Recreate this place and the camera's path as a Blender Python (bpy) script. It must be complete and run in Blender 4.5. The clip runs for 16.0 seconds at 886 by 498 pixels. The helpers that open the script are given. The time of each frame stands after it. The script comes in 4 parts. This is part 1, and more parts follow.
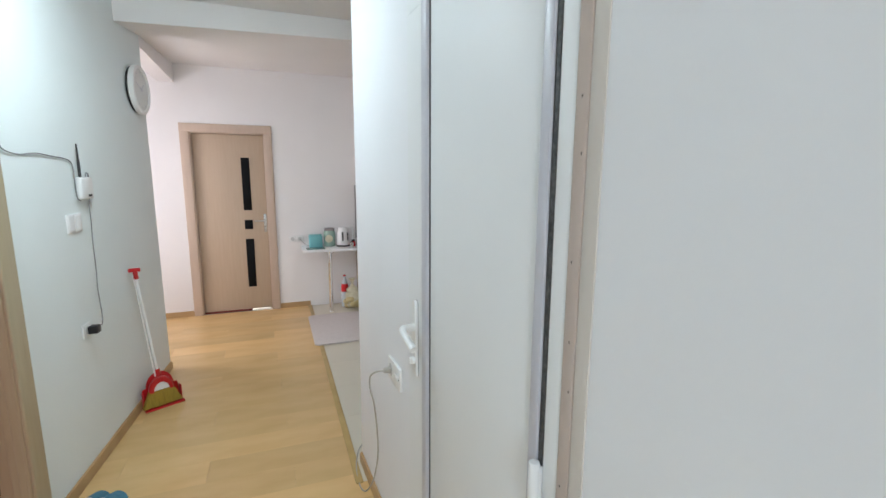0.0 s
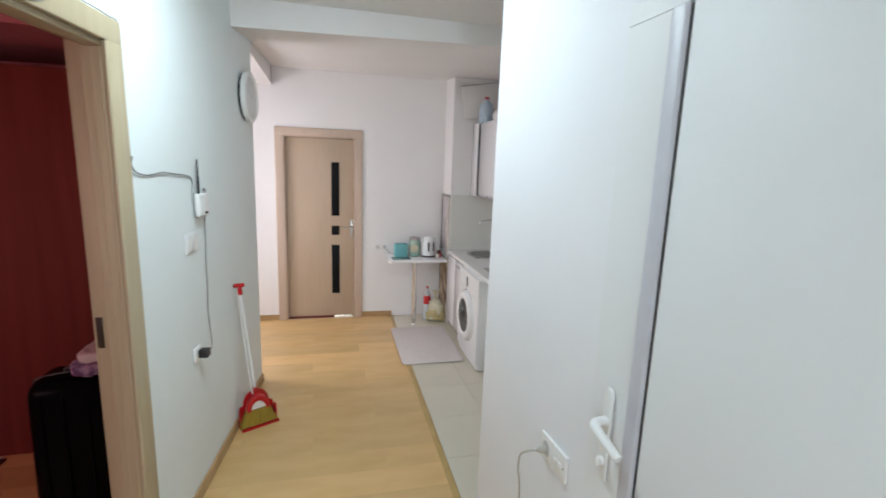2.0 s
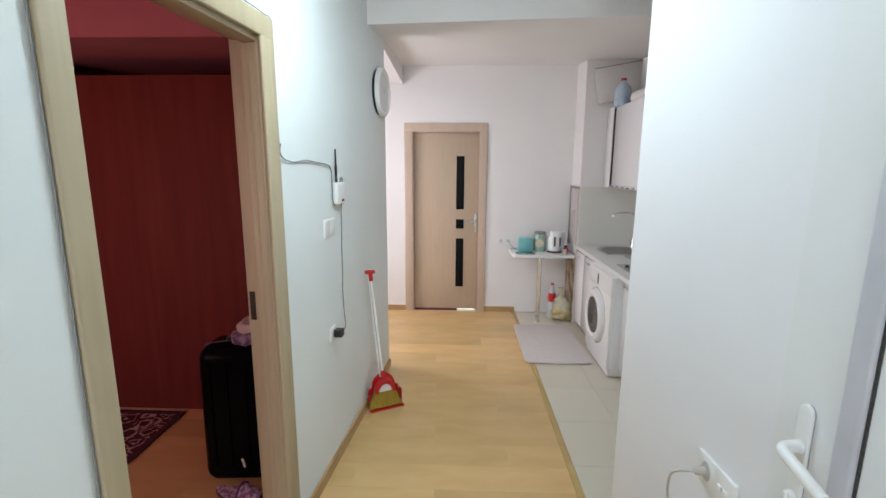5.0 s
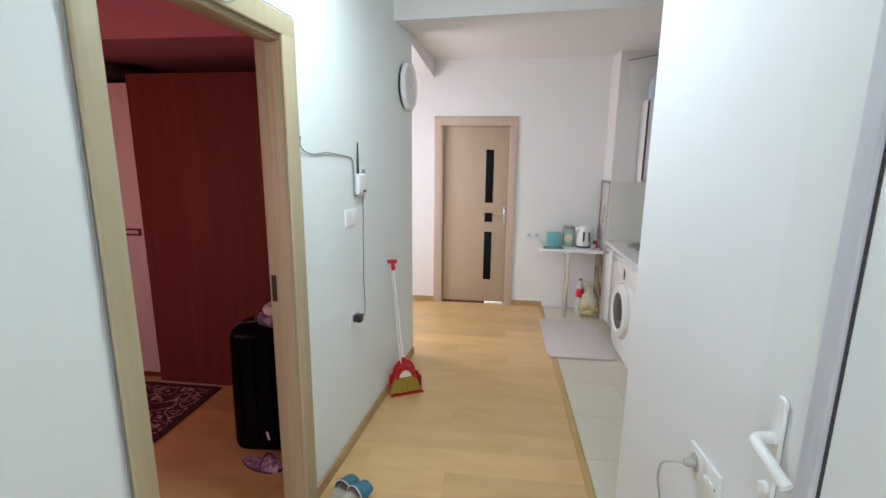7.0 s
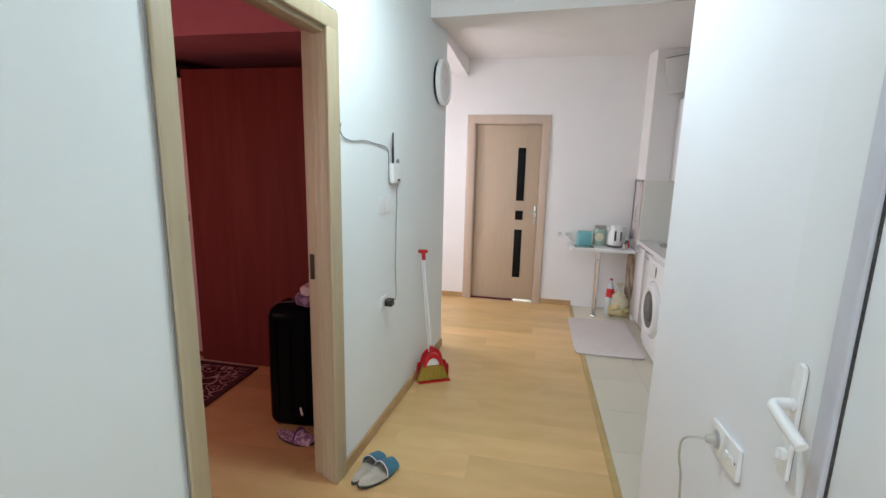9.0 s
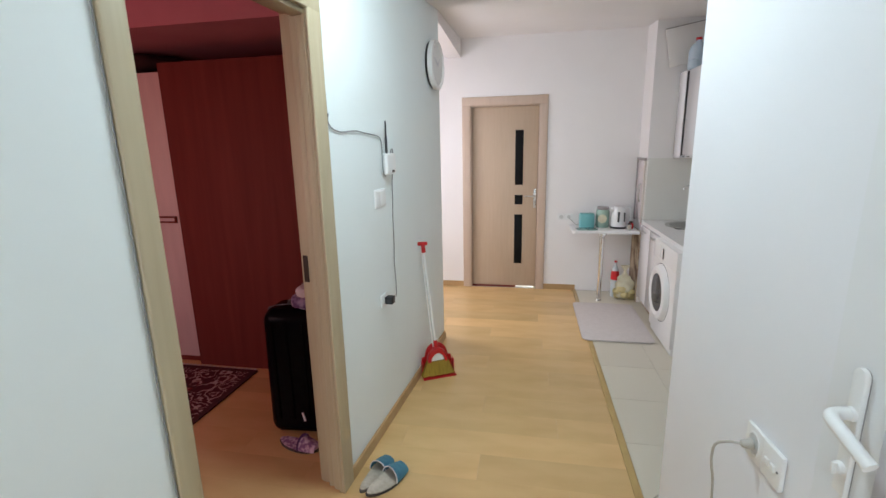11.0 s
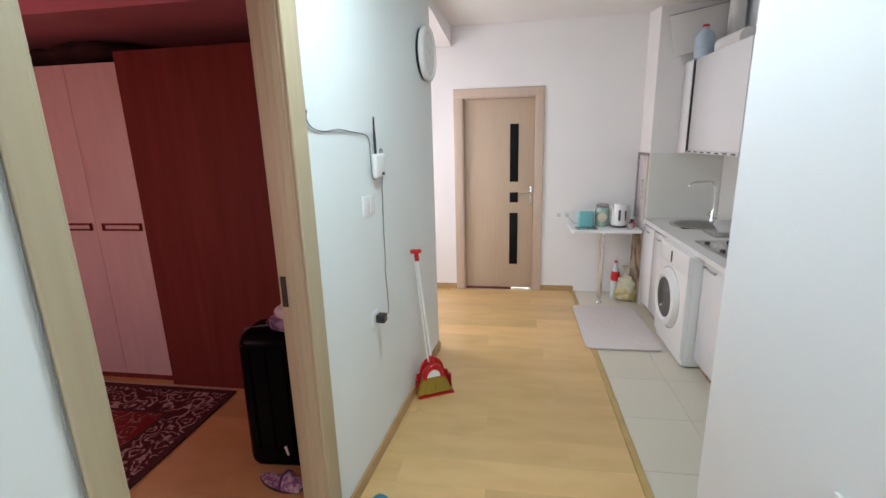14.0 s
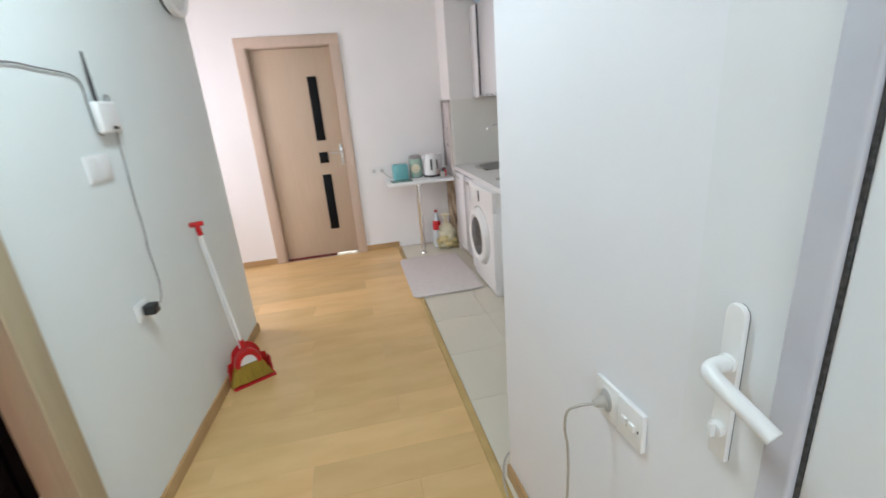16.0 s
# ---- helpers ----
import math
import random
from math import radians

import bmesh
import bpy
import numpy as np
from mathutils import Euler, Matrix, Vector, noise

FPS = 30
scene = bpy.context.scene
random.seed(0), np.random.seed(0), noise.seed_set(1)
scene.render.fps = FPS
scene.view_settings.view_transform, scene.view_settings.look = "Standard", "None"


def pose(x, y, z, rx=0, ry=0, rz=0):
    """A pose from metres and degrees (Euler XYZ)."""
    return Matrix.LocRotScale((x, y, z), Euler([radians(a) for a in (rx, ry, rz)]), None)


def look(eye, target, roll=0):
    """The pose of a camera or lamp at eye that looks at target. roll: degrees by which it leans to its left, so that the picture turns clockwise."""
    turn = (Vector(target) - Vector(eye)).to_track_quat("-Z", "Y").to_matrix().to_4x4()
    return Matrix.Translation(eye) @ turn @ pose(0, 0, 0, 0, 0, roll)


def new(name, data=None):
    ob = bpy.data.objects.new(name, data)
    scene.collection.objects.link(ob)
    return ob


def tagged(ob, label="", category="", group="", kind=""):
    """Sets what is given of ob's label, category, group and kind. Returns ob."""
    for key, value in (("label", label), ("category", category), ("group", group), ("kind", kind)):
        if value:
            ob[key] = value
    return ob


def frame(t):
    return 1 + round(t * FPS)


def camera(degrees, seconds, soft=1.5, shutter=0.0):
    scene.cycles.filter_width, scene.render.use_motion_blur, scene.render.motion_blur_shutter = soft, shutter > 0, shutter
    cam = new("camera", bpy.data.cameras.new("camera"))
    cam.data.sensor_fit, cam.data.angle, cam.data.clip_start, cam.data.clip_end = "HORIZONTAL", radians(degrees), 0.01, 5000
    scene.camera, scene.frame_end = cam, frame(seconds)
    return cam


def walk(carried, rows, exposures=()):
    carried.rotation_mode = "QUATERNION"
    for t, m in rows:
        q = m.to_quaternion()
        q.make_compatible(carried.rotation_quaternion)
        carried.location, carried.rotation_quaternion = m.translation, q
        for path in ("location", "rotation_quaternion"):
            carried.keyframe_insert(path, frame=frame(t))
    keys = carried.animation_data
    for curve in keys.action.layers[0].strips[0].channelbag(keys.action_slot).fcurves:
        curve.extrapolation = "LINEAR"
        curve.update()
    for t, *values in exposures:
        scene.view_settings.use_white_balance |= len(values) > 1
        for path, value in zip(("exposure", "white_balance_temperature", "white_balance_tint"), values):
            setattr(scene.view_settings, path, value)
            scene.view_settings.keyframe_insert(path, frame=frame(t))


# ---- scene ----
cam = camera(89.4, 16.0, shutter=0.4)
PATH = [
    (0, (0.120, 0.088, 1.585), (0.810, 1.936, 1.258), 0.33),
    (0.5, (0.139, 0.240, 1.557), (0.829, 2.091, 1.247), 1.12),
    (1, (0.014, 0.469, 1.598), (0.724, 2.308, 1.263), -0.15),
    (1.5, (-0.171, 0.484, 1.694), (0.485, 2.339, 1.338), -0.41),
    (2, (-0.162, 0.514, 1.722), (0.298, 2.429, 1.374), 2.05),
    (2.5, (-0.140, 0.544, 1.671), (0.050, 2.510, 1.353), 1.82),
    (3, (-0.182, 0.618, 1.673), (-0.118, 2.592, 1.359), 2.09),
    (3.5, (-0.214, 0.647, 1.654), (-0.229, 2.616, 1.306), -0.39),
    (4, (-0.250, 0.651, 1.645), (-0.282, 2.618, 1.286), 0.26),
    (6.5, (-0.047, 0.534, 1.645), (-0.228, 2.490, 1.268), -0.14),
    (7, (-0.051, 0.556, 1.639), (-0.297, 2.502, 1.251), 0.60),
    (7.5, (-0.069, 0.544, 1.619), (-0.363, 2.482, 1.225), 0.44),
    (8, (-0.063, 0.515, 1.627), (-0.403, 2.444, 1.227), 0.84),
    (8.5, (-0.065, 0.473, 1.615), (-0.422, 2.402, 1.222), 1.45),
    (9, (-0.036, 0.470, 1.563), (-0.415, 2.398, 1.191), 1.35),
    (11.5, (-0.112, 0.667, 1.597), (-0.460, 2.586, 1.151), -1.86),
    (12, (-0.171, 0.750, 1.612), (-0.495, 2.672, 1.166), -2.08),
    (12.5, (-0.145, 0.843, 1.598), (-0.446, 2.773, 1.169), -0.72),
    (13, (-0.129, 0.919, 1.635), (-0.418, 2.845, 1.181), -2.15),
    (13.5, (-0.183, 0.906, 1.639), (-0.485, 2.826, 1.170), -1.16),
    (14, (-0.175, 0.863, 1.617), (-0.486, 2.781, 1.145), -1.54),
    (14.5, (-0.107, 0.804, 1.589), (-0.397, 2.728, 1.126), -2.29),
    (15, (-0.050, 0.748, 1.491), (-0.237, 2.686, 1.035), -4.13),
    (15.5, (-0.022, 0.831, 1.470), (0.085, 2.762, 0.959), -4.25),
    (16, (0.031, 1.011, 1.475), (0.395, 2.871, 0.838), -4.68),
]
EV, KELVIN, TINT = 0.47, 5960.0, 6.0
walk(cam, [(t, look(eye, target, roll)) for t, eye, target, roll in PATH], [(t, EV + d, KELVIN, TINT) for t, d in ((0.0, -0.05), (0.5, -0.03), (1.0, -0.04), (1.6, -0.05), (2.4, -0.02), (4.0, 0.0), (12.8, 0.0), (13.5, 0.07), (14.6, 0.06), (15.5, 0.14), (16.0, 0.12))])

# ---- light ----
world = bpy.data.worlds.new("world")
scene.world = world
world.use_nodes = True
wn = world.node_tree.nodes
sky = wn.new("ShaderNodeTexSky")
sky.sky_type, sky.sun_disc, sky.sun_elevation, sky.sun_rotation = "NISHITA", False, radians(40), radians(200)
world.node_tree.links.new(sky.outputs[0], wn["Background"].inputs[0])
wn["Background"].inputs[1].default_value = 0.08


def area_lamp(name, m, w, h, power, colour):
    data = bpy.data.lights.new(name, "AREA")
    data.shape, data.size, data.size_y, data.energy, data.color = "RECTANGLE", w, h, power, colour
    ob = new(name, data)
    ob.matrix_world = m
    return ob


BULB = 81.0
area_lamp("daylight_alcove", look((-2.18, 4.65, 1.5), (1.1, 3.95, 0.75)), 0.8, 1.3, 22, (1.0, 0.88, 0.88))
area_lamp("daylight_bedroom", look((-3.3, 0.42, 1.62), (-2.5, 3.2, 1.95)), 1.25, 1.15, 13.6, (1.0, 0.425, 0.385))
area_lamp("daylight_far_room", look((0.2, 7.3, 1.6), (0.0, 5.7, 0.0)), 1.0, 1.2, 60, (1.0, 0.97, 0.95))
# added fill with no known source: evens out the corridor walls from behind
area_lamp("fill_entrance", look((-0.35, -3.4, 1.5), (-0.30, 3.0, 1.3)), 0.9, 1.4, 37, (0.93, 0.965, 1.0))


# ---- materials ----
def material(name, colour, rough=0.6, metal=0.0, second=None, scale=8.0, amount=0.5, bump=0.0, bump_scale=120.0, stretch=(1, 1, 1),
             spread=0.0, emit=0.0, coat=0.0, spec=0.5, detail=6.0, glass=0.0):
    m = bpy.data.materials.new(name)
    m.use_nodes = True
    nt = m.node_tree
    n, ln = nt.nodes, nt.links
    b = n["Principled BSDF"]
    b.inputs["Roughness"].default_value, b.inputs["Metallic"].default_value = rough, metal
    b.inputs["Coat Weight"].default_value, b.inputs["Specular IOR Level"].default_value = coat, spec
    b.inputs["Transmission Weight"].default_value = glass
    c = (*colour, 1)
    b.inputs["Base Color"].default_value = c
    tc = n.new("ShaderNodeTexCoord")
    mp = n.new("ShaderNodeMapping")
    mp.inputs["Scale"].default_value = stretch
    ln.new(tc.outputs["Object"], mp.inputs[0])
    noise_out = None
    if second:
        big = n.new("ShaderNodeTexNoise")
        big.inputs["Scale"].default_value, big.inputs["Detail"].default_value = scale, detail
        ln.new(mp.outputs[0], big.inputs["Vector"])
        ramp = n.new("ShaderNodeValToRGB")
        ramp.color_ramp.elements[0].position, ramp.color_ramp.elements[1].position = 0.5 - amount / 2, 0.5 + amount / 2
        ramp.color_ramp.elements[0].color, ramp.color_ramp.elements[1].color = c, (*second, 1)
        ln.new(big.outputs[0], ramp.inputs[0])
        out = ramp.outputs[0]
        if spread:
            info, mix, mul = n.new("ShaderNodeObjectInfo"), n.new("ShaderNodeHueSaturation"), n.new("ShaderNodeMath")
            mul.operation = "MULTIPLY_ADD"
            mul.inputs[1].default_value, mul.inputs[2].default_value = spread, 1 - spread / 2
            ln.new(info.outputs["Random"], mul.inputs[0])
            ln.new(mul.outputs[0], mix.inputs["Value"])
            ln.new(out, mix.inputs["Color"])
            out = mix.outputs[0]
        ln.new(out, b.inputs["Base Color"])
        rr = n.new("ShaderNodeMapRange")
        rr.inputs["To Min"].default_value, rr.inputs["To Max"].default_value = max(0.02, rough - 0.07), min(1, rough + 0.07)
        ln.new(big.outputs[0], rr.inputs[0])
        ln.new(rr.outputs[0], b.inputs["Roughness"])
    if bump:
        fine = n.new("ShaderNodeTexNoise")
        fine.inputs["Scale"].default_value, fine.inputs["Detail"].default_value = bump_scale, 4
        ln.new(mp.outputs[0], fine.inputs["Vector"])
        bp = n.new("ShaderNodeBump")
        bp.inputs["Strength"].default_value, bp.inputs["Distance"].default_value = bump, 0.002
        ln.new(fine.outputs[0], bp.inputs["Height"])
        ln.new(bp.outputs[0], b.inputs["Normal"])
    if emit:
        b.inputs["Emission Color"].default_value, b.inputs["Emission Strength"].default_value = c, emit
    return m


M_WALL = material("white_wall_paint", (0.85, 0.865, 0.88), 0.62, second=(0.81, 0.825, 0.845), scale=2.2, amount=0.6, bump=0.10, bump_scale=110)
M_COOLWALL = material("cool_white_wall_paint", (0.825, 0.875, 0.87), 0.62, second=(0.79, 0.84, 0.835), scale=2.2, amount=0.6, bump=0.12, bump_scale=90)
M_LILACWALL = material("faintly_lilac_wall_paint", (0.85, 0.855, 0.885), 0.62, second=(0.815, 0.82, 0.85), scale=2.2, amount=0.6, bump=0.10, bump_scale=110)
M_WARMWALL = material("off_white_wall_paint", (0.86, 0.84, 0.832), 0.62, second=(0.825, 0.80, 0.792), scale=2.2, amount=0.6, bump=0.10, bump_scale=110)
M_CEIL = material("ceiling_paint", (0.85, 0.835, 0.825), 0.8, second=(0.82, 0.80, 0.79), scale=2.0, amount=0.6, bump=0.2, bump_scale=120)
M_PINKWALL = material("bedroom_wall_paint", (0.56, 0.24, 0.29), 0.75, second=(0.48, 0.19, 0.24), scale=3, bump=0.2)
M_PLANK = material("laminate_oak", (0.725, 0.498, 0.228), 0.36, second=(0.62, 0.403, 0.168), scale=3.4, amount=0.5, bump=0.10, bump_scale=60,
                   stretch=(0.8, 2.4, 1), spread=0.20, coat=0.15)
M_SUB = material("floor_screed", (0.34, 0.23, 0.11), 0.9, second=(0.28, 0.19, 0.09), scale=20)
M_TILE = material("cream_floor_tile", (0.69, 0.64, 0.53), 0.32, second=(0.665, 0.615, 0.51), scale=1.5, amount=1.0, detail=1.0, spread=0.05)
M_GROUT = material("grout", (0.57, 0.53, 0.455), 0.9, second=(0.47, 0.435, 0.37), scale=30)
M_SKIRT = material("oak_skirting", (0.50, 0.33, 0.16), 0.42, second=(0.40, 0.255, 0.115), scale=7, stretch=(1, 1, 1), bump=0.1, bump_scale=70)
M_TRIM = material("golden_oak_strip", (0.54, 0.385, 0.15), 0.4, second=(0.44, 0.30, 0.11), scale=9, bump=0.1, bump_scale=70)
M_CASING = material("limed_oak_casing", (0.475, 0.41, 0.272), 0.45, second=(0.415, 0.34, 0.22), scale=6, stretch=(6, 6, 0.35), amount=0.6, bump=0.12, bump_scale=70)
M_FARCASING = material("pale_pinkish_oak_casing", (0.58, 0.455, 0.36), 0.45, second=(0.52, 0.40, 0.31), scale=6, stretch=(6, 6, 0.35), amount=0.6, bump=0.12, bump_scale=70)
M_LEAF = material("limed_oak_door", (0.54, 0.42, 0.305), 0.48, second=(0.485, 0.37, 0.262), scale=9, stretch=(5, 5, 0.4), amount=0.7, bump=0.12, bump_scale=80)
M_BLACKGLASS = material("black_glass", (0.004, 0.004, 0.005), 0.5, spec=0.15)
M_STEEL = material("brushed_steel", (0.62, 0.62, 0.60), 0.28, 1.0, second=(0.52, 0.52, 0.51), scale=40, stretch=(1, 6, 1))
# darker copy of the rim's steel: the bowl's inner shade is in this colour
M_BOWL = material("shade_darkened_bowl_steel", (0.30, 0.30, 0.29), 0.35, 1.0, second=(0.24, 0.24, 0.235), scale=40)
M_CHROME = material("chrome", (0.80, 0.80, 0.80), 0.09, 1.0)
M_PVC = material("white_pvc", (0.84, 0.85, 0.86), 0.52, second=(0.81, 0.82, 0.835), scale=3, amount=0.7, spec=0.35)
M_BEAD = material("grey_bead", (0.60, 0.60, 0.655), 0.4, second=(0.53, 0.53, 0.585), scale=9)
M_RUBBER = material("black_rubber_seal", (0.035, 0.035, 0.037), 0.7, second=(0.10, 0.10, 0.10), scale=120, amount=0.3)
M_RAW = material("raw_plaster_edge", (0.58, 0.50, 0.45), 0.9, second=(0.47, 0.38, 0.33), scale=9, stretch=(1, 1, 0.4), amount=0.8, bump=0.6, bump_scale=50)
M_PALEPLASTER = material("pale_plaster_edge", (0.66, 0.61, 0.56), 0.85, second=(0.58, 0.53, 0.48), scale=8, stretch=(1, 1, 0.4), bump=0.4, bump_scale=60)
# greyer than the plastic, so that a flat disc carries the hollow's shade
M_SOCKET = material("socket_hollow_shade", (0.60, 0.60, 0.59), 0.6)
M_WHITE = material("white_enamel", (0.86, 0.86, 0.86), 0.3, second=(0.83, 0.83, 0.83), scale=4, coat=0.2)
M_PLASTIC = material("white_plastic", (0.85, 0.85, 0.84), 0.35, second=(0.82, 0.82, 0.81), scale=8)
M_BLACK = material("black_plastic", (0.015, 0.015, 0.016), 0.4)
M_GREYCABLE = material("grey_cable", (0.42, 0.41, 0.39), 0.5)
M_DARKCABLE = material("dark_grey_cable", (0.24, 0.24, 0.24), 0.5)
M_RED = material("red_plastic", (0.52, 0.008, 0.012), 0.32, second=(0.42, 0.007, 0.010), scale=12)
M_BRISTLE = material("yellow_bristle", (0.38, 0.25, 0.02), 0.7, second=(0.20, 0.13, 0.012), scale=30, stretch=(3, 3, 0.3), amount=0.7)
M_MAT = material("grey_mat", (0.67, 0.62, 0.60), 0.85, second=(0.62, 0.57, 0.55), scale=30, bump=0.5, bump_scale=200)
M_FRONT = material("white_gloss_front", (0.85, 0.845, 0.87), 0.16, second=(0.82, 0.815, 0.84), scale=3, coat=0.4)
M_WORKTOP = material("pale_worktop", (0.80, 0.80, 0.79), 0.3, second=(0.73, 0.73, 0.72), scale=70, amount=0.5)
M_SPLASH = material("beige_gloss_splashback", (0.82, 0.81, 0.77), 0.22, second=(0.79, 0.78, 0.74), scale=3, coat=0.2)
M_STAIN = material("stained_peeling_board", (0.48, 0.39, 0.27), 0.8, second=(0.16, 0.095, 0.055), scale=9, stretch=(1, 1, 0.8), amount=0.25, bump=0.5, bump_scale=40)
M_HATCHFRAME = material("grey_metal_frame", (0.34, 0.31, 0.31), 0.4, 0.3, second=(0.28, 0.26, 0.26), scale=12)
M_HATCH = material("pale_hatch_panel", (0.62, 0.56, 0.56), 0.3, second=(0.56, 0.50, 0.50), scale=5)
M_TEAL = material("turquoise_plastic", (0.20, 0.50, 0.52), 0.35, second=(0.17, 0.45, 0.47), scale=6)
M_JAR = material("green_tinted_glass", (0.36, 0.50, 0.42), 0.12, second=(0.28, 0.40, 0.34), scale=8)
M_TRAY = material("patterned_glass_tray", (0.30, 0.42, 0.38), 0.12, second=(0.10, 0.16, 0.15), scale=26, amount=0.15)
M_ONION = material("pale_onion_skin", (0.66, 0.57, 0.30), 0.5, second=(0.55, 0.44, 0.20), scale=25)
M_BAG = material("thin_clear_bag", (0.72, 0.68, 0.52), 0.3, second=(0.60, 0.55, 0.38), scale=14, amount=0.4, bump=0.8, bump_scale=40)
M_LABEL = material("red_label", (0.60, 0.015, 0.02), 0.4)
M_PET = material("clear_bottle_plastic", (0.62, 0.66, 0.68), 0.12, second=(0.54, 0.59, 0.62), scale=9)
M_BLUEPET = material("blue_water_bottle", (0.47, 0.56, 0.65), 0.12, second=(0.40, 0.50, 0.61), scale=9)
M_PAPER = material("off_white_card", (0.80, 0.78, 0.76), 0.8, second=(0.75, 0.73, 0.71), scale=6, bump=0.2)
M_DARKGLASS = material("washer_door_glass", (0.03, 0.032, 0.036), 0.08)
M_DARKGREY = material("dark_grey_plastic", (0.06, 0.06, 0.063), 0.4)
M_WARD = material("red_brown_wood", (0.215, 0.048, 0.038), 0.62, second=(0.14, 0.030, 0.025), scale=3, stretch=(6, 6, 0.35), amount=0.7, bump=0.1, bump_scale=60, spec=0.2)
M_CREAM = material("cream_wardrobe_door", (0.74, 0.61, 0.59), 0.5, second=(0.66, 0.53, 0.52), scale=5, stretch=(3, 3, 0.5))
M_CASE = material("black_suitcase_shell", (0.003, 0.003, 0.004), 0.22, spec=0.04, second=(0.004, 0.006, 0.007), scale=30)
M_CLOTH = material("purple_patterned_cloth", (0.36, 0.26, 0.40), 0.9, second=(0.12, 0.07, 0.17), scale=34, amount=0.2, bump=0.5, bump_scale=90)
M_PALECLOTH = material("pale_cloth", (0.78, 0.72, 0.74), 0.9, second=(0.58, 0.50, 0.52), scale=12, bump=0.5, bump_scale=90)
M_DARKCLOTH = material("dark_red_blanket", (0.045, 0.012, 0.012), 0.95, second=(0.012, 0.006, 0.008), scale=9, bump=0.5, bump_scale=80)
M_BLUEBAG = material("dark_blue_plastic", (0.02, 0.03, 0.14), 0.4, second=(0.03, 0.05, 0.22), scale=20, bump=0.5, bump_scale=60)
M_SLIPBLUE = material("blue_slipper_strap", (0.045, 0.16, 0.26), 0.7, second=(0.09, 0.25, 0.32), scale=40, bump=0.4, bump_scale=200)
M_SLIPSOLE = material("worn_grey_insole", (0.58, 0.53, 0.44), 0.8, second=(0.36, 0.32, 0.26), scale=22, amount=0.4)
M_SLIPPINK = material("lilac_slipper_fabric", (0.66, 0.52, 0.64), 0.8, second=(0.26, 0.14, 0.30), scale=46, amount=0.15)
M_SLIPBAND = material("purple_band", (0.10, 0.045, 0.16), 0.7, second=(0.14, 0.07, 0.2), scale=40)
M_PLUG = material("beige_plug_and_cable", (0.43, 0.405, 0.36), 0.5)
M_DARKSOLE = material("dark_sole", (0.05, 0.045, 0.04), 0.7)
M_CLOCKFACE = material("clock_face", (0.74, 0.74, 0.72), 0.3, second=(0.71, 0.71, 0.69), scale=8)
M_BULB = material("glowing_diffuser", (0.88, 0.985, 1.0), 0.4, emit=BULB)
M_BRASS = material("dull_brass", (0.045, 0.030, 0.022), 0.6, 0.3)


def rug_material(name, size, ground, dark, motif):
    m = bpy.data.materials.new(name)
    m.use_nodes = True
    n, ln = m.node_tree.nodes, m.node_tree.links
    b = n["Principled BSDF"]
    b.inputs["Roughness"].default_value = 0.95
    tc = n.new("ShaderNodeTexCoord")
    vo = n.new("ShaderNodeTexVoronoi")
    vo.inputs["Scale"].default_value = size
    bend = n.new("ShaderNodeTexNoise")
    bend.inputs["Scale"].default_value, bend.inputs["Detail"].default_value = 14, 3
    ln.new(tc.outputs["Object"], bend.inputs["Vector"])
    lean = n.new("ShaderNodeVectorMath")
    lean.operation = "MULTIPLY_ADD"
    lean.inputs[1].default_value = (0.11, 0.11, 0.0)
    ln.new(bend.outputs["Color"], lean.inputs[0])
    ln.new(tc.outputs["Object"], lean.inputs[2])
    ln.new(lean.outputs[0], vo.inputs["Vector"])
    wv = n.new("ShaderNodeMath")
    wv.operation = "MULTIPLY"
    wv.inputs[1].default_value = 21.0
    ln.new(vo.outputs["Distance"], wv.inputs[0])
    sn = n.new("ShaderNodeMath")
    sn.operation = "SINE"
    ln.new(wv.outputs[0], sn.inputs[0])
    ns = n.new("ShaderNodeTexNoise")
    ns.inputs["Scale"].default_value = 30
    ln.new(tc.outputs["Object"], ns.inputs["Vector"])
    ad = n.new("ShaderNodeMath")
    ad.operation = "MULTIPLY"
    ln.new(sn.outputs[0], ad.inputs[0])
    ln.new(ns.outputs[0], ad.inputs[1])
    rp = n.new("ShaderNodeValToRGB")
    e = rp.color_ramp.elements
    e[0].position, e[0].color = 0.10, (*ground, 1)
    e[1].position, e[1].color = 0.42, (*motif, 1)
    mid = e.new(0.26)
    mid.color = (*dark, 1)
    ln.new(ad.outputs[0], rp.inputs[0])
    ln.new(rp.outputs[0], b.inputs["Base Color"])
    bp = n.new("ShaderNodeBump")
    bp.inputs["Strength"].default_value = 0.6
    fine = n.new("ShaderNodeTexNoise")
    fine.inputs["Scale"].default_value = 350
    ln.new(tc.outputs["Object"], fine.inputs["Vector"])
    ln.new(fine.outputs[0], bp.inputs["Height"])
    ln.new(bp.outputs[0], b.inputs["Normal"])
    return m


M_RUG = rug_material("rug_border_flowers", 10.0, (0.070, 0.010, 0.020), (0.15, 0.018, 0.028), (0.50, 0.36, 0.34))
M_RUGRED = rug_material("rug_red_centre", 8.5, (0.22, 0.014, 0.02), (0.14, 0.012, 0.016), (0.34, 0.17, 0.15))
M_RUGEDGE = material("rug_dark_edge", (0.09, 0.02, 0.025), 0.95, second=(0.045, 0.015, 0.02), scale=60)


# ---- mesh helpers ----
def thing(name, label, category, m=None, group="", kind=""):
    ob = new(name)
    ob.empty_display_size = 0.1
    if m is not None:
        ob.matrix_world = m
    return tagged(ob, label, category, group, kind)


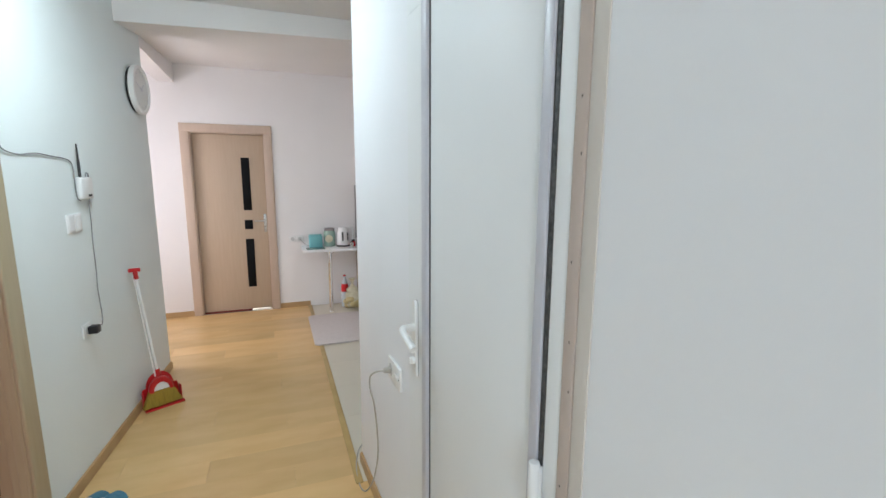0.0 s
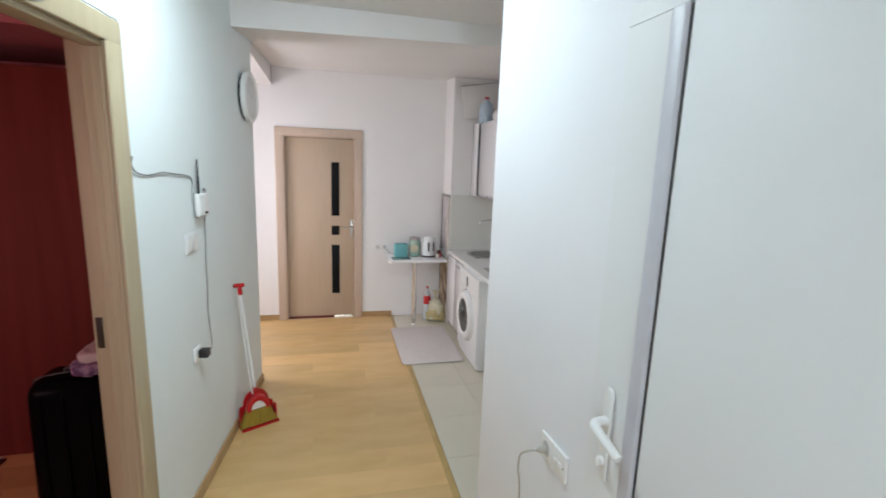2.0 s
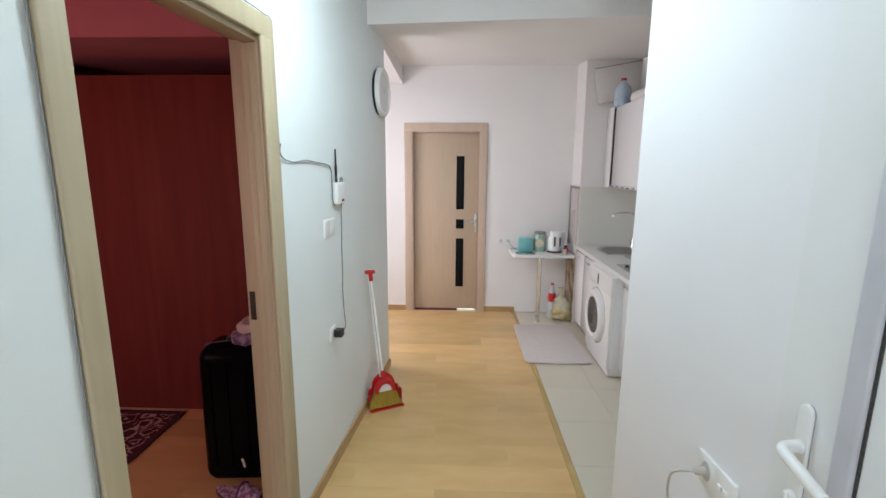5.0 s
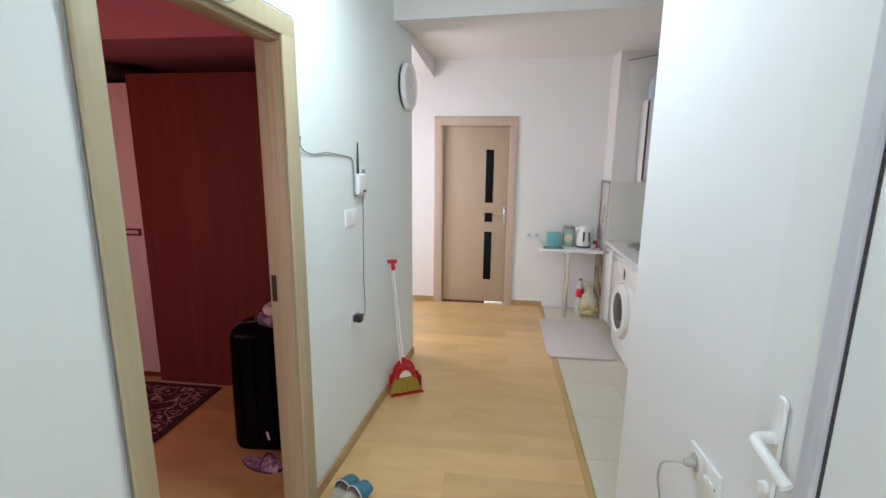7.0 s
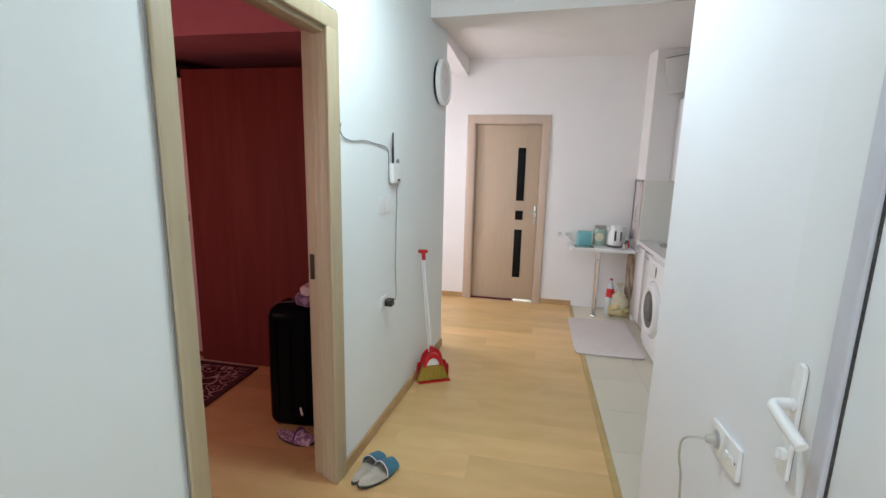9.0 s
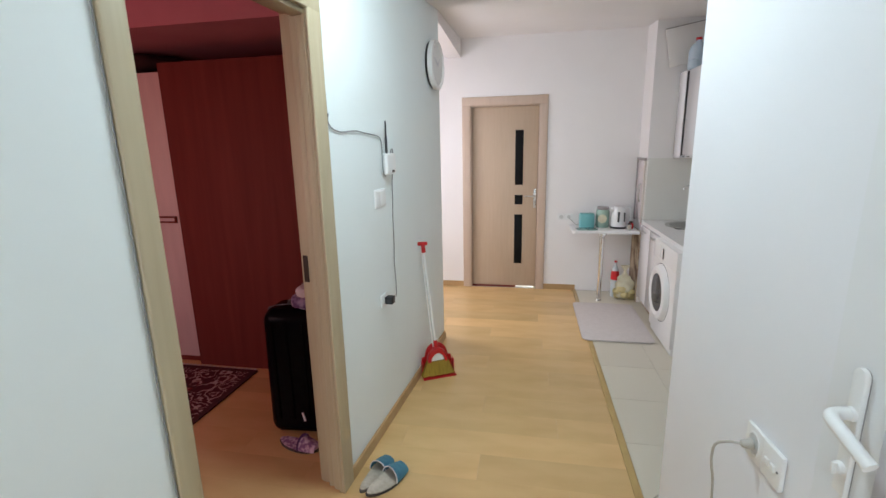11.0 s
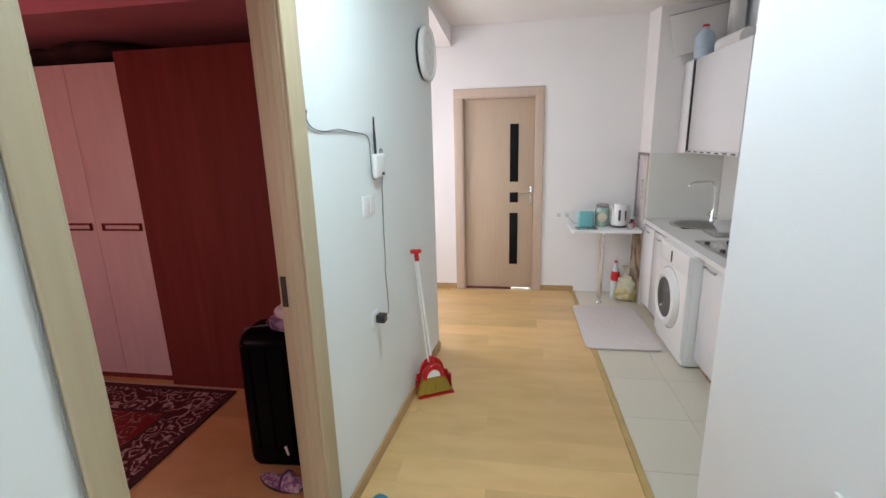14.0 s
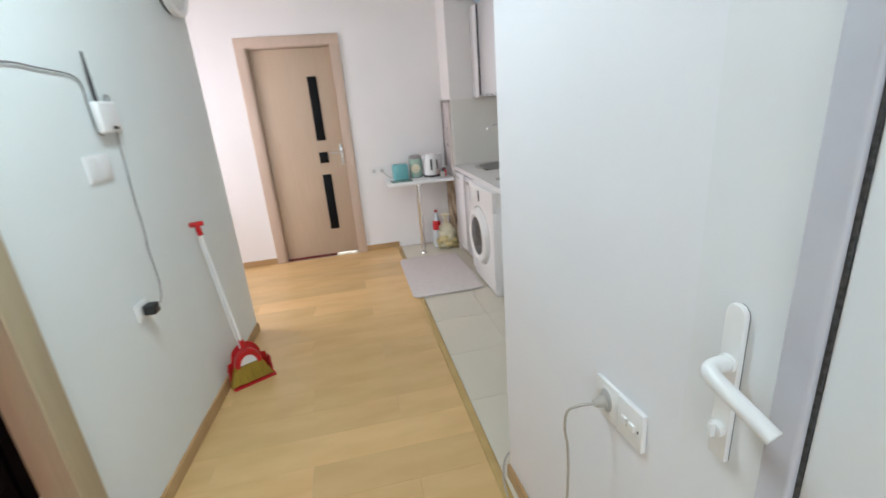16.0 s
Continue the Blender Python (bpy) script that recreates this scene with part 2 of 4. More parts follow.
def mesh_of(name, bm, mat, smooth=True):
    bmesh.ops.recalc_face_normals(bm, faces=bm.faces[:])
    me = bpy.data.meshes.new(name)
    bm.to_mesh(me)
    bm.free()
    me.materials.append(mat)
    if smooth:
        me.polygons.foreach_set("use_smooth", [True] * len(me.polygons))
        me.set_sharp_from_angle(angle=radians(35))
    return me


def part(name, bm, mat, parent, label="", m=None):
    ob = new(name, mesh_of(name, bm, mat))
    ob.parent = parent
    if m is not None:
        ob.matrix_basis = m
    return tagged(ob, label)


def solid(name, bm, mat, label, category, m=None, group="", kind=""):
    ob = new(name, mesh_of(name, bm, mat))
    if m is not None:
        ob.matrix_world = m
    return tagged(ob, label, category, group, kind)


def B(*boxes, bevel=0.0, seg=2):
    """Boxes as (x0, x1, y0, y1, z0, z1) in one bmesh."""
    bm = bmesh.new()
    for x0, x1, y0, y1, z0, z1 in boxes:
        m = Matrix.Translation(((x0 + x1) / 2, (y0 + y1) / 2, (z0 + z1) / 2)) @ Matrix.Diagonal((x1 - x0, y1 - y0, z1 - z0, 1))
        bmesh.ops.create_cube(bm, size=1, matrix=m)
    if bevel:
        bmesh.ops.bevel(bm, geom=bm.edges[:], offset=bevel, segments=seg, affect="EDGES", profile=0.5)
    return bm


def C(p0, p1, r0, r1=None, seg=20, bevel=0.0):
    """A round bar from p0 to p1."""
    bm = bmesh.new()
    p0, p1 = Vector(p0), Vector(p1)
    d = p1 - p0
    m = Matrix.Translation((p0 + p1) / 2) @ d.to_track_quat("Z", "Y").to_matrix().to_4x4()
    bmesh.ops.create_cone(bm, cap_ends=True, segments=seg, radius1=r0, radius2=r0 if r1 is None else r1, depth=d.length, matrix=m)
    if bevel:
        rims = [e for e in bm.edges if any(len(f.verts) > 4 for f in e.link_faces)]
        bmesh.ops.bevel(bm, geom=rims, offset=bevel, segments=2, affect="EDGES", profile=0.5)
    return bm


def join(*bms):
    out = bmesh.new()
    for bm in bms:
        me = bpy.data.meshes.new("tmp")
        bm.to_mesh(me)
        bm.free()
        out.from_mesh(me)
        bpy.data.meshes.remove(me)
    return out


def tube(points, r, seg=10, steps=6):
    """A smooth tube through points."""
    pts = [Vector(p) for p in points]
    fine = []
    for i in range(len(pts) - 1):
        a, b = pts[i], pts[i + 1]
        pa = pts[i - 1] if i else a + (a - b)
        pb = pts[i + 2] if i + 2 < len(pts) else b + (b - a)
        for k in range(steps):
            s = k / steps
            fine.append(0.5 * ((2 * a) + (b - pa) * s + (2 * pa - 5 * a + 4 * b - pb) * s * s + (3 * a - pa - 3 * b + pb) * s ** 3))
    fine.append(pts[-1])
    bm = bmesh.new()
    rings = []
    up = Vector((0, 0, 1))
    for i, p in enumerate(fine):
        d = (fine[min(i + 1, len(fine) - 1)] - fine[max(i - 1, 0)]).normalized()
        side = d.cross(up if abs(d.z) < 0.9 else Vector((1, 0, 0))).normalized()
        if rings and side.dot(last) < 0:
            side = -side
        last = side
        other = d.cross(side)
        rings.append([bm.verts.new(p + (side * math.cos(a) + other * math.sin(a)) * r) for a in [math.tau * k / seg for k in range(seg)]])
    for a, b in zip(rings, rings[1:]):
        for k in range(seg):
            bm.faces.new((a[k], a[(k + 1) % seg], b[(k + 1) % seg], b[k]))
    bm.faces.new(rings[0])
    bm.faces.new(rings[-1])
    return bm


def lathe(profile, seg=28, m=None):
    """A turned body about z from (radius, height) pairs."""
    bm = bmesh.new()
    rings = []
    for r, z in profile:
        rings.append([bm.verts.new((r * math.cos(math.tau * k / seg), r * math.sin(math.tau * k / seg), z)) for k in range(seg)])
    for a, b in zip(rings, rings[1:]):
        for k in range(seg):
            bm.faces.new((a[k], a[(k + 1) % seg], b[(k + 1) % seg], b[k]))
    if profile[0][0] > 1e-4:
        bm.faces.new(rings[0])
    if profile[-1][0] > 1e-4:
        bm.faces.new(rings[-1])
    bmesh.ops.remove_doubles(bm, verts=bm.verts[:], dist=1e-5)
    if m is not None:
        bmesh.ops.transform(bm, matrix=m, verts=bm.verts[:])
    return bm


def slab(outline, z0, z1, bevel=0.0):
    """An upright prism over an outline in x, y."""
    bm = bmesh.new()
    low = [bm.verts.new((x, y, z0)) for x, y in outline]
    top = [bm.verts.new((x, y, z1)) for x, y in outline]
    bm.faces.new(low)
    bm.faces.new(top)
    for k in range(len(low)):
        j = (k + 1) % len(low)
        bm.faces.new((low[k], low[j], top[j], top[k]))
    if bevel:
        rim = [e for e in bm.edges if abs(e.verts[0].co.z - e.verts[1].co.z) < 1e-6]
        bmesh.ops.bevel(bm, geom=rim, offset=bevel, segments=2, affect="EDGES", profile=0.5)
    return bm


def rounded(x0, x1, y0, y1, r, n=5):
    out = []
    for cx, cy, a0 in ((x1 - r, y1 - r, 0), (x0 + r, y1 - r, 90), (x0 + r, y0 + r, 180), (x1 - r, y0 + r, 270)):
        out += [(cx + r * math.cos(radians(a0 + 90 * k / n)), cy + r * math.sin(radians(a0 + 90 * k / n))) for k in range(n + 1)]
    return out


def lumpy(bm, size, scale, seed=0.0):
    for v in bm.verts:
        v.co += v.normal * noise.noise(v.co * scale + Vector((seed, 0, 0))) * size
    return bm


def turn_of(bm, m):
    bmesh.ops.transform(bm, matrix=m, verts=bm.verts[:])
    return bm


# the long wall beside the bedroom stands a little askew: its own frame (x out of the wall, y along it, z up)
WEST = pose(-0.889, 2.5, 0, 0, 0, -4.65)


def west(u, z=0.0, n=0.0):
    return WEST @ Matrix.Translation((n, u, z))


# the partition on the other side is askew as well, turned about its free end
EAST = pose(0.502, 2.375, 0, 0, 0, 3.0) @ Matrix.Translation((-0.5, -2.375, 0))


def east(y, z=0.0, n=0.0):
    return EAST @ Matrix.Translation((0.5 - n, y, z)) @ pose(0, 0, 0, 0, 0, 180)


# ---- structure ----
def structure(name, bm, mat, label, category, m=None):
    return solid(name, bm, mat, label, category, m, kind="structure")


# west wall with the bedroom doorway through it
structure("wall_west", B((-0.13, 0, -6.25, -0.995, 0, 3.0), (-0.13, 0, -0.145, 1.628, 0, 3.0), (-0.13, 0, -0.995, -0.145, 2.125, 3.0)),
          M_COOLWALL, "white painted wall with a doorway into the bedroom", "wall", WEST)
structure("wall_north", B((-2.45, -0.715, 5.6, 5.75, 0, 2.9), (0.045, 1.04, 5.6, 5.75, 0, 2.9), (-0.715, 0.045, 5.6, 5.75, 2.035, 2.9)),
                     M_WARMWALL, "white painted end wall with a doorway", "wall")
structure("wall_pier", B((1.04, 1.80, 5.25, 5.75, 0, 2.9)), M_WARMWALL, "white painted pier beside the kitchen units", "wall")
structure("wall_kitchen", B((1.67, 1.80, 2.375, 5.25, 0, 3.0)), M_WALL, "white painted wall behind the kitchen units", "wall")
structure("wall_bathroom", B((0.62, 1.80, 2.24, 2.375, 0, 3.0)), M_WALL, "white painted partition end wall", "wall")
structure("wall_east", B((0.5, 0.62, -3.6, 0.735, 0, 3.0), (0.5, 0.62, 1.565, 2.375, 0, 3.0), (0.5, 0.62, 0.735, 1.565, 2.13, 3.0), (0.505, 0.62, 1.545, 1.565, 2.083, 2.13)),
          M_LILACWALL, "white painted partition wall with a bathroom doorway", "wall", EAST)
structure("wall_south", B((-1.6, 1.1, -3.75, -3.6, 0, 3.0)), M_WALL, "white wall closing the corridor", "wall")
structure("wall_bathroom_back", B((1.68, 1.80, -1.6, 2.24, 0, 3.0)), M_WALL, "white bathroom wall", "wall")
structure("wall_bathroom_south", B((0.62, 1.80, -1.72, -1.6, 0, 3.0)), M_WALL, "white bathroom end wall", "wall")
structure("wall_alcove_west", B((-2.45, -2.30, 4.118, 5.6, 0, 2.9)), M_WALL, "white alcove wall", "wall")
structure("wall_alcove_south", B((-2.45, -0.86, 4.02, 4.118, 0, 2.9)), M_WALL, "white wall between bedroom and alcove", "wall")
structure("ceiling", B((-1.6, 1.80, -3.75, 3.69, 2.72, 2.84)), M_CEIL, "white corridor ceiling", "ceiling")


def sloped(x0, x1, y0, y1, za, zb, top):
    """A slab from y0 to y1 whose underside rises from za to zb. x0 and x1: a number, or its values at both ends."""
    a0, a1 = x0 if isinstance(x0, tuple) else (x0, x0)
    b0, b1 = x1 if isinstance(x1, tuple) else (x1, x1)
    bm = bmesh.new()
    v = [bm.verts.new(p) for p in ((a0, y0, za), (b0, y0, za), (b1, y1, zb), (a1, y1, zb), (a0, y0, top), (b0, y0, top), (b1, y1, top), (a1, y1, top))]
    for q in ((0, 1, 2, 3), (4, 5, 6, 7), (0, 1, 5, 4), (1, 2, 6, 5), (2, 3, 7, 6), (3, 0, 4, 7)):
        bm.faces.new([v[i] for i in q])
    return bm


soffit = sloped(-0.95, 1.80, 3.692, 5.75, 2.545, 2.712, 3.0)
for v in soffit.verts:
    if v.co.z < 2.6:
        v.co.z += 0.025 * (v.co.x + 0.79)
structure("ceiling_kitchen", soffit, M_CEIL, "lower white kitchen ceiling with a stepped front", "ceiling")
structure("ceiling_alcove", B((-2.45, -0.951, 4.118, 5.75, 2.69, 3.0)), M_CEIL, "white alcove ceiling", "ceiling")
structure("beam", sloped((-0.95, -0.95), (-0.757, -0.803), 4.129, 5.599, 2.50, 2.515, 2.80), M_WARMWALL, "white lintel over the alcove opening", "beam")

# bedroom shell
structure("wall_bedroom_west", B((-4.45, -4.3, 0.1, 4.015, 0, 2.8)), M_PINKWALL, "bedroom wall", "wall")
structure("wall_bedroom_north", B((-4.3, -0.90, 3.96, 4.015, 0, 2.8)), M_PINKWALL, "bedroom wall behind the wardrobe", "wall")
structure("wall_bedroom_south", B((-4.3, -3.95, 0.1, 0.25, 0, 2.8), (-2.65, -1.24, 0.1, 0.25, 0, 2.8), (-3.95, -2.65, 0.1, 0.25, 0, 0.8), (-3.95, -2.65, 0.1, 0.25, 2.2, 2.8)),
          M_PINKWALL, "bedroom wall with a window", "wall")
structure("ceiling_bedroom", B((-4.45, -1.06, 0.1, 4.015, 2.66, 2.9)), M_PINKWALL, "bedroom ceiling", "ceiling")
structure("beam_bedroom", B((-4.3, -1.06, 2.98, 3.96, 2.285, 2.66)), M_PINKWALL, "bedroom ceiling beam above the wardrobe", "beam")

# room behind the far door
structure("wall_far_room", B((-1.4, -1.28, 5.75, 7.6, 0, 2.7), (1.28, 1.4, 5.75, 7.6, 0, 2.7), (-1.28, 1.28, 7.48, 7.6, 0, 2.7)), M_WALL, "white walls of the room beyond", "wall")
structure("ceiling_far_room", B((-1.4, 1.4, 5.75, 7.6, 2.7, 2.8)), M_CEIL, "ceiling of the room beyond", "ceiling")
structure("floor_far_room", B((-1.4, 1.4, 5.61, 7.6, -0.1, -0.003)), M_TILE, "pale floor of the room beyond", "floor")

# floors
floor = structure("floor", B((-4.5, 0.455, -3.75, 5.75, -0.1, -0.009), (0.455, 1.1, -3.75, 2.2, -0.1, -0.009)), M_SUB, "pale oak laminate floor", "floor")
tiles = structure("floor_tiles", B((0.455, 1.8, 2.2, 5.75, -0.1, -0.005)), M_GROUT, "cream ceramic tile floor", "floor")
structure("threshold_trim", slab(rounded(0.436, 0.474, 2.20, 5.60, 0.004, 2), -0.006, 0.008, 0.003), M_TRIM, "oak strip between laminate and tiles", "trim")


def skirting(name, length, m):
    bm = bmesh.new()
    prof = [(0, 0), (0.014, 0), (0.014, 0.045), (0.010, 0.058), (0.004, 0.062), (0, 0.062)]
    a = [bm.verts.new((x, 0, z)) for x, z in prof]
    b = [bm.verts.new((x, length, z)) for x, z in prof]
    bm.faces.new(a)
    bm.faces.new(b)
    for k in range(len(prof)):
        j = (k + 1) % len(prof)
        bm.faces.new((a[k], a[j], b[j], b[k]))
    return solid(name, bm, M_SKIRT, "oak skirting board along the wall", "skirting", m, kind="structure")


skirting("baseboard", 1.748, WEST @ Matrix.Translation((0.001, -0.121, 0)))
skirting("baseboard", 5.0, WEST @ Matrix.Translation((0.001, -6.045, 0)))
skirting("baseboard", 0.345, pose(0.460, 5.599, 0, 0, 0, 90) @ Matrix.Translation((0.0, 0.0, 0)))
skirting("baseboard", 1.45, pose(-0.795, 5.599, 0, 0, 0, 90))
skirting("baseboard", 0.79, EAST @ pose(0.499, 2.375, 0, 0, 0, 180))
skirting("baseboard", 1.45, pose(-0.86, 4.119, 0, 0, 0, -90) @ Matrix.Translation((0, -1.45, 0)) @ Matrix.Diagonal((-1, 1, 1, 1)))


# ---- doors ----
# bedroom doorway: lining, stop and architraves, the leaf stands open out of sight
bed = thing("door_bedroom", "open bedroom doorway with limed oak lining and architraves", "doorway", WEST, kind="structure")
part("architrave", B((0, 0.016, -0.218, -0.123, 0, 2.178), bevel=0.006, seg=3), M_CASING, bed)
part("architrave", B((0, 0.016, -1.041, -0.975, 0, 2.178), bevel=0.006, seg=3), M_CASING, bed)
part("architrave", B((0, 0.0165, -1.041, -0.123, 2.100, 2.180), bevel=0.006, seg=3), M_CASING, bed)
part("lining", B((-0.131, 0.004, -0.166, -0.144, 0, 2.12), bevel=0.002), M_CASING, bed)
part("lining", B((-0.131, 0.004, -0.996, -0.974, 0, 2.12), bevel=0.002), M_CASING, bed)
part("lining", B((-0.130, 0.003, -0.974, -0.166, 2.102, 2.124), bevel=0.002), M_CASING, bed)
part("door_stop", B((-0.086, -0.052, -0.187, -0.165, 0, 2.101), bevel=0.005, seg=3), M_CASING, bed)
part("door_stop", B((-0.051, -0.017, -0.203, -0.165, 0, 2.101), bevel=0.006, seg=3), M_CASING, bed)
part("door_stop", B((-0.016, -0.001, -0.2145, -0.165, 0, 2.101), bevel=0.004, seg=3), M_CASING, bed)
part("door_stop", B((-0.072, -0.004, -0.975, -0.955, 0, 2.101), bevel=0.004), M_CASING, bed)
part("door_stop", B((-0.071, -0.005, -0.955, -0.192, 2.082, 2.103), bevel=0.004), M_CASING, bed)
part("inner_architrave", B((-0.146, -0.13, -0.160, -0.075, 0, 2.16), bevel=0.005), M_CASING, bed)
part("strike_plate", B((-0.1315, -0.108, -0.1685, -0.1655, 1.02, 1.14), bevel=0.001), M_BRASS, bed, "dull brass strike plate")

# far door
fd = thing("door_far", "closed limed oak door with three black glass strips", "door", pose(0, 5.6, 0), kind="structure")
for x0, x1 in ((-0.795, -0.705), (0.025, 0.115)):
    part("architrave", B((x0, x1, -0.018, 0.0, 0, 2.11), bevel=0.006, seg=3), M_FARCASING, fd)
part("architrave", B((-0.795, 0.115, -0.0185, -0.0005, 2.02, 2.11), bevel=0.006, seg=3), M_FARCASING, fd)
for x0, x1 in ((-0.715, -0.695), (0.025, 0.045)):
    part("lining", B((x0, x1, -0.003, 0.145, 0, 2.03), bevel=0.002), M_FARCASING, fd)
part("lining", B((-0.695, 0.025, -0.002, 0.145, 2.012, 2.034), bevel=0.002), M_FARCASING, fd)
leaf = part("leaf", B((-0.692, 0.022, 0.045, 0.083, 0.016, 2.009), bevel=0.003), M_LEAF, fd)
for z0, z1 in ((1.175, 1.762), (0.958, 1.063), (0.282, 0.845)):
    part("glass_strip", B((-0.222, -0.135, 0.040, 0.050, z0, z1), bevel=0.002), M_BLACKGLASS, leaf, "black glass strip")
part("handle", join(B((-0.018, 0.012, 0.038, 0.046, 0.92, 1.13), bevel=0.003), tube([(-0.003, 0.04, 1.055), (-0.003, 0.0, 1.055), (-0.02, -0.012, 1.055), (-0.115, -0.012, 1.052)], 0.008)),
          M_STEEL, leaf, "brushed steel lever handle")
part("keyhole", C((-0.003, 0.034, 0.965), (-0.003, 0.04, 0.965), 0.009), M_STEEL, leaf)
part("door_stop", join(B((-0.7, -0.672, 0.0845, 0.10, 0, 2.012)), B((0.004, 0.026, 0.0845, 0.10, 0, 2.012)), B((-0.672, 0.004, 0.0845, 0.10, 1.985, 2.012))), M_FARCASING, fd)
part("sill_strip", B((-0.694, -0.20, 0.02, 0.09, 0, 0.0155), bevel=0.002), M_WARD, fd, "reddish wood threshold strip")

# bathroom door of white plastic
bd = thing("door_bathroom", "closed white plastic bathroom door with a lever handle", "door", EAST @ pose(0.5, 0, 0), kind="structure")
part("frame_post", B((-0.004, 0.06, 0.719, 0.764, 0, 2.13), bevel=0.006), M_PVC, bd)
part("frame_head", B((0.0, 0.06, 0.7645, 1.5649, 2.085, 2.1295)), M_PVC, bd)
part("reveal_edge", B((-0.006, 0.03, 0.688, 0.7185, 0, 2.19), bevel=0.004), M_RAW, bd, "unpainted brown plaster edge beside the frame")
part("plaster_edge", B((-0.003, 0.03, 0.654, 0.6875, 0, 2.19), bevel=0.002), M_PALEPLASTER, bd, "pale rough plaster edge")
for k, z in enumerate((0.62, 0.93, 1.02, 1.21, 1.30, 1.44, 1.62, 1.71)):
    part("chip", lathe([(0.0, 0.0012), (0.0012, 0.0008), (0.0018, 0.0)], 7), M_DARKSOLE, bd, "dark chip in the plaster", pose(-0.006, 0.696 + 0.005 * (k % 3), z, 0, -90, 0) @ Matrix.Diagonal((1.8, 0.7, 1, 1)))
part("seal", B((-0.002, 0.05, 0.7645, 0.781, 0.0, 2.085), bevel=0.003), M_RUBBER, bd, "black rubber seal")
part("seal", B((0.0, 0.006, 1.366, 1.3715, 0.013, 2.08)), M_RUBBER, bd, "black rubber seal")
dl = part("leaf", B((0.0015, 0.05, 0.8115, 1.3655, 0.012, 2.083), bevel=0.002), M_PVC, bd)
part("stile", B((0.0, 0.05, 1.4172, 1.5649, 0.012, 2.083)), M_PVC, dl)
part("bead", B((-0.010, 0.03, 1.372, 1.4170, 0.012, 2.083), bevel=0.007, seg=3), M_BEAD, dl, "grey glazing bead")
part("bead", B((-0.007, 0.03, 0.7815, 0.811, 0.012, 2.083), bevel=0.004), M_BEAD, dl, "grey glazing bead")
for z in (0.22, 0.93, 1.93):
    part("hinge", join(C((-0.016, 0.772, z), (-0.016, 0.772, z + 0.10), 0.011, bevel=0.002), B((-0.012, 0.002, 0.764, 0.788, z + 0.01, z + 0.09), bevel=0.002)), M_PVC, bd, "white hinge")
PLATE = [(0.016, -0.134), (0.016, 0.116), (0.0135, 0.1245), (0.008, 0.1305), (0.0, 0.133), (-0.008, 0.1305), (-0.0135, 0.1245), (-0.016, 0.116), (-0.016, -0.134)]
part("handle_plate", turn_of(slab(PLATE, 0, 0.011, 0.003), pose(-0.001, 1.484, 1.036, 90, 0, -90)), M_PLASTIC, dl, "white handle plate with a rounded top")
# grey sheet whose colour stands in for the shade round the plate
part("plate_shade", turn_of(slab([(x * 0.97, z * 0.995) for x, z in PLATE], 0, 0.0016), pose(-0.0002, 1.484, 1.036, 90, 0, -90)), M_HATCHFRAME, dl, "grey sheet painting the shade behind the plate")
part("lever", tube([(-0.008, 1.484, 1.074), (-0.034, 1.484, 1.074), (-0.049, 1.478, 1.074), (-0.058, 1.462, 1.072), (-0.059, 1.43, 1.064), (-0.055, 1.385, 1.047), (-0.053, 1.372, 1.041)], 0.0125, 18), M_PLASTIC, dl, "curved white lever")
part("lever_rose", C((-0.010, 1.484, 1.074), (-0.018, 1.484, 1.074), 0.0145, seg=24, bevel=0.002), M_PLASTIC, dl, "round lever collar")
part("lock_knob", join(C((-0.010, 1.484, 0.957), (-0.022, 1.484, 0.957), 0.013, bevel=0.002), B((-0.030, -0.020, 1.4805, 1.4875, 0.945, 0.969), bevel=0.002)), M_PLASTIC, dl)


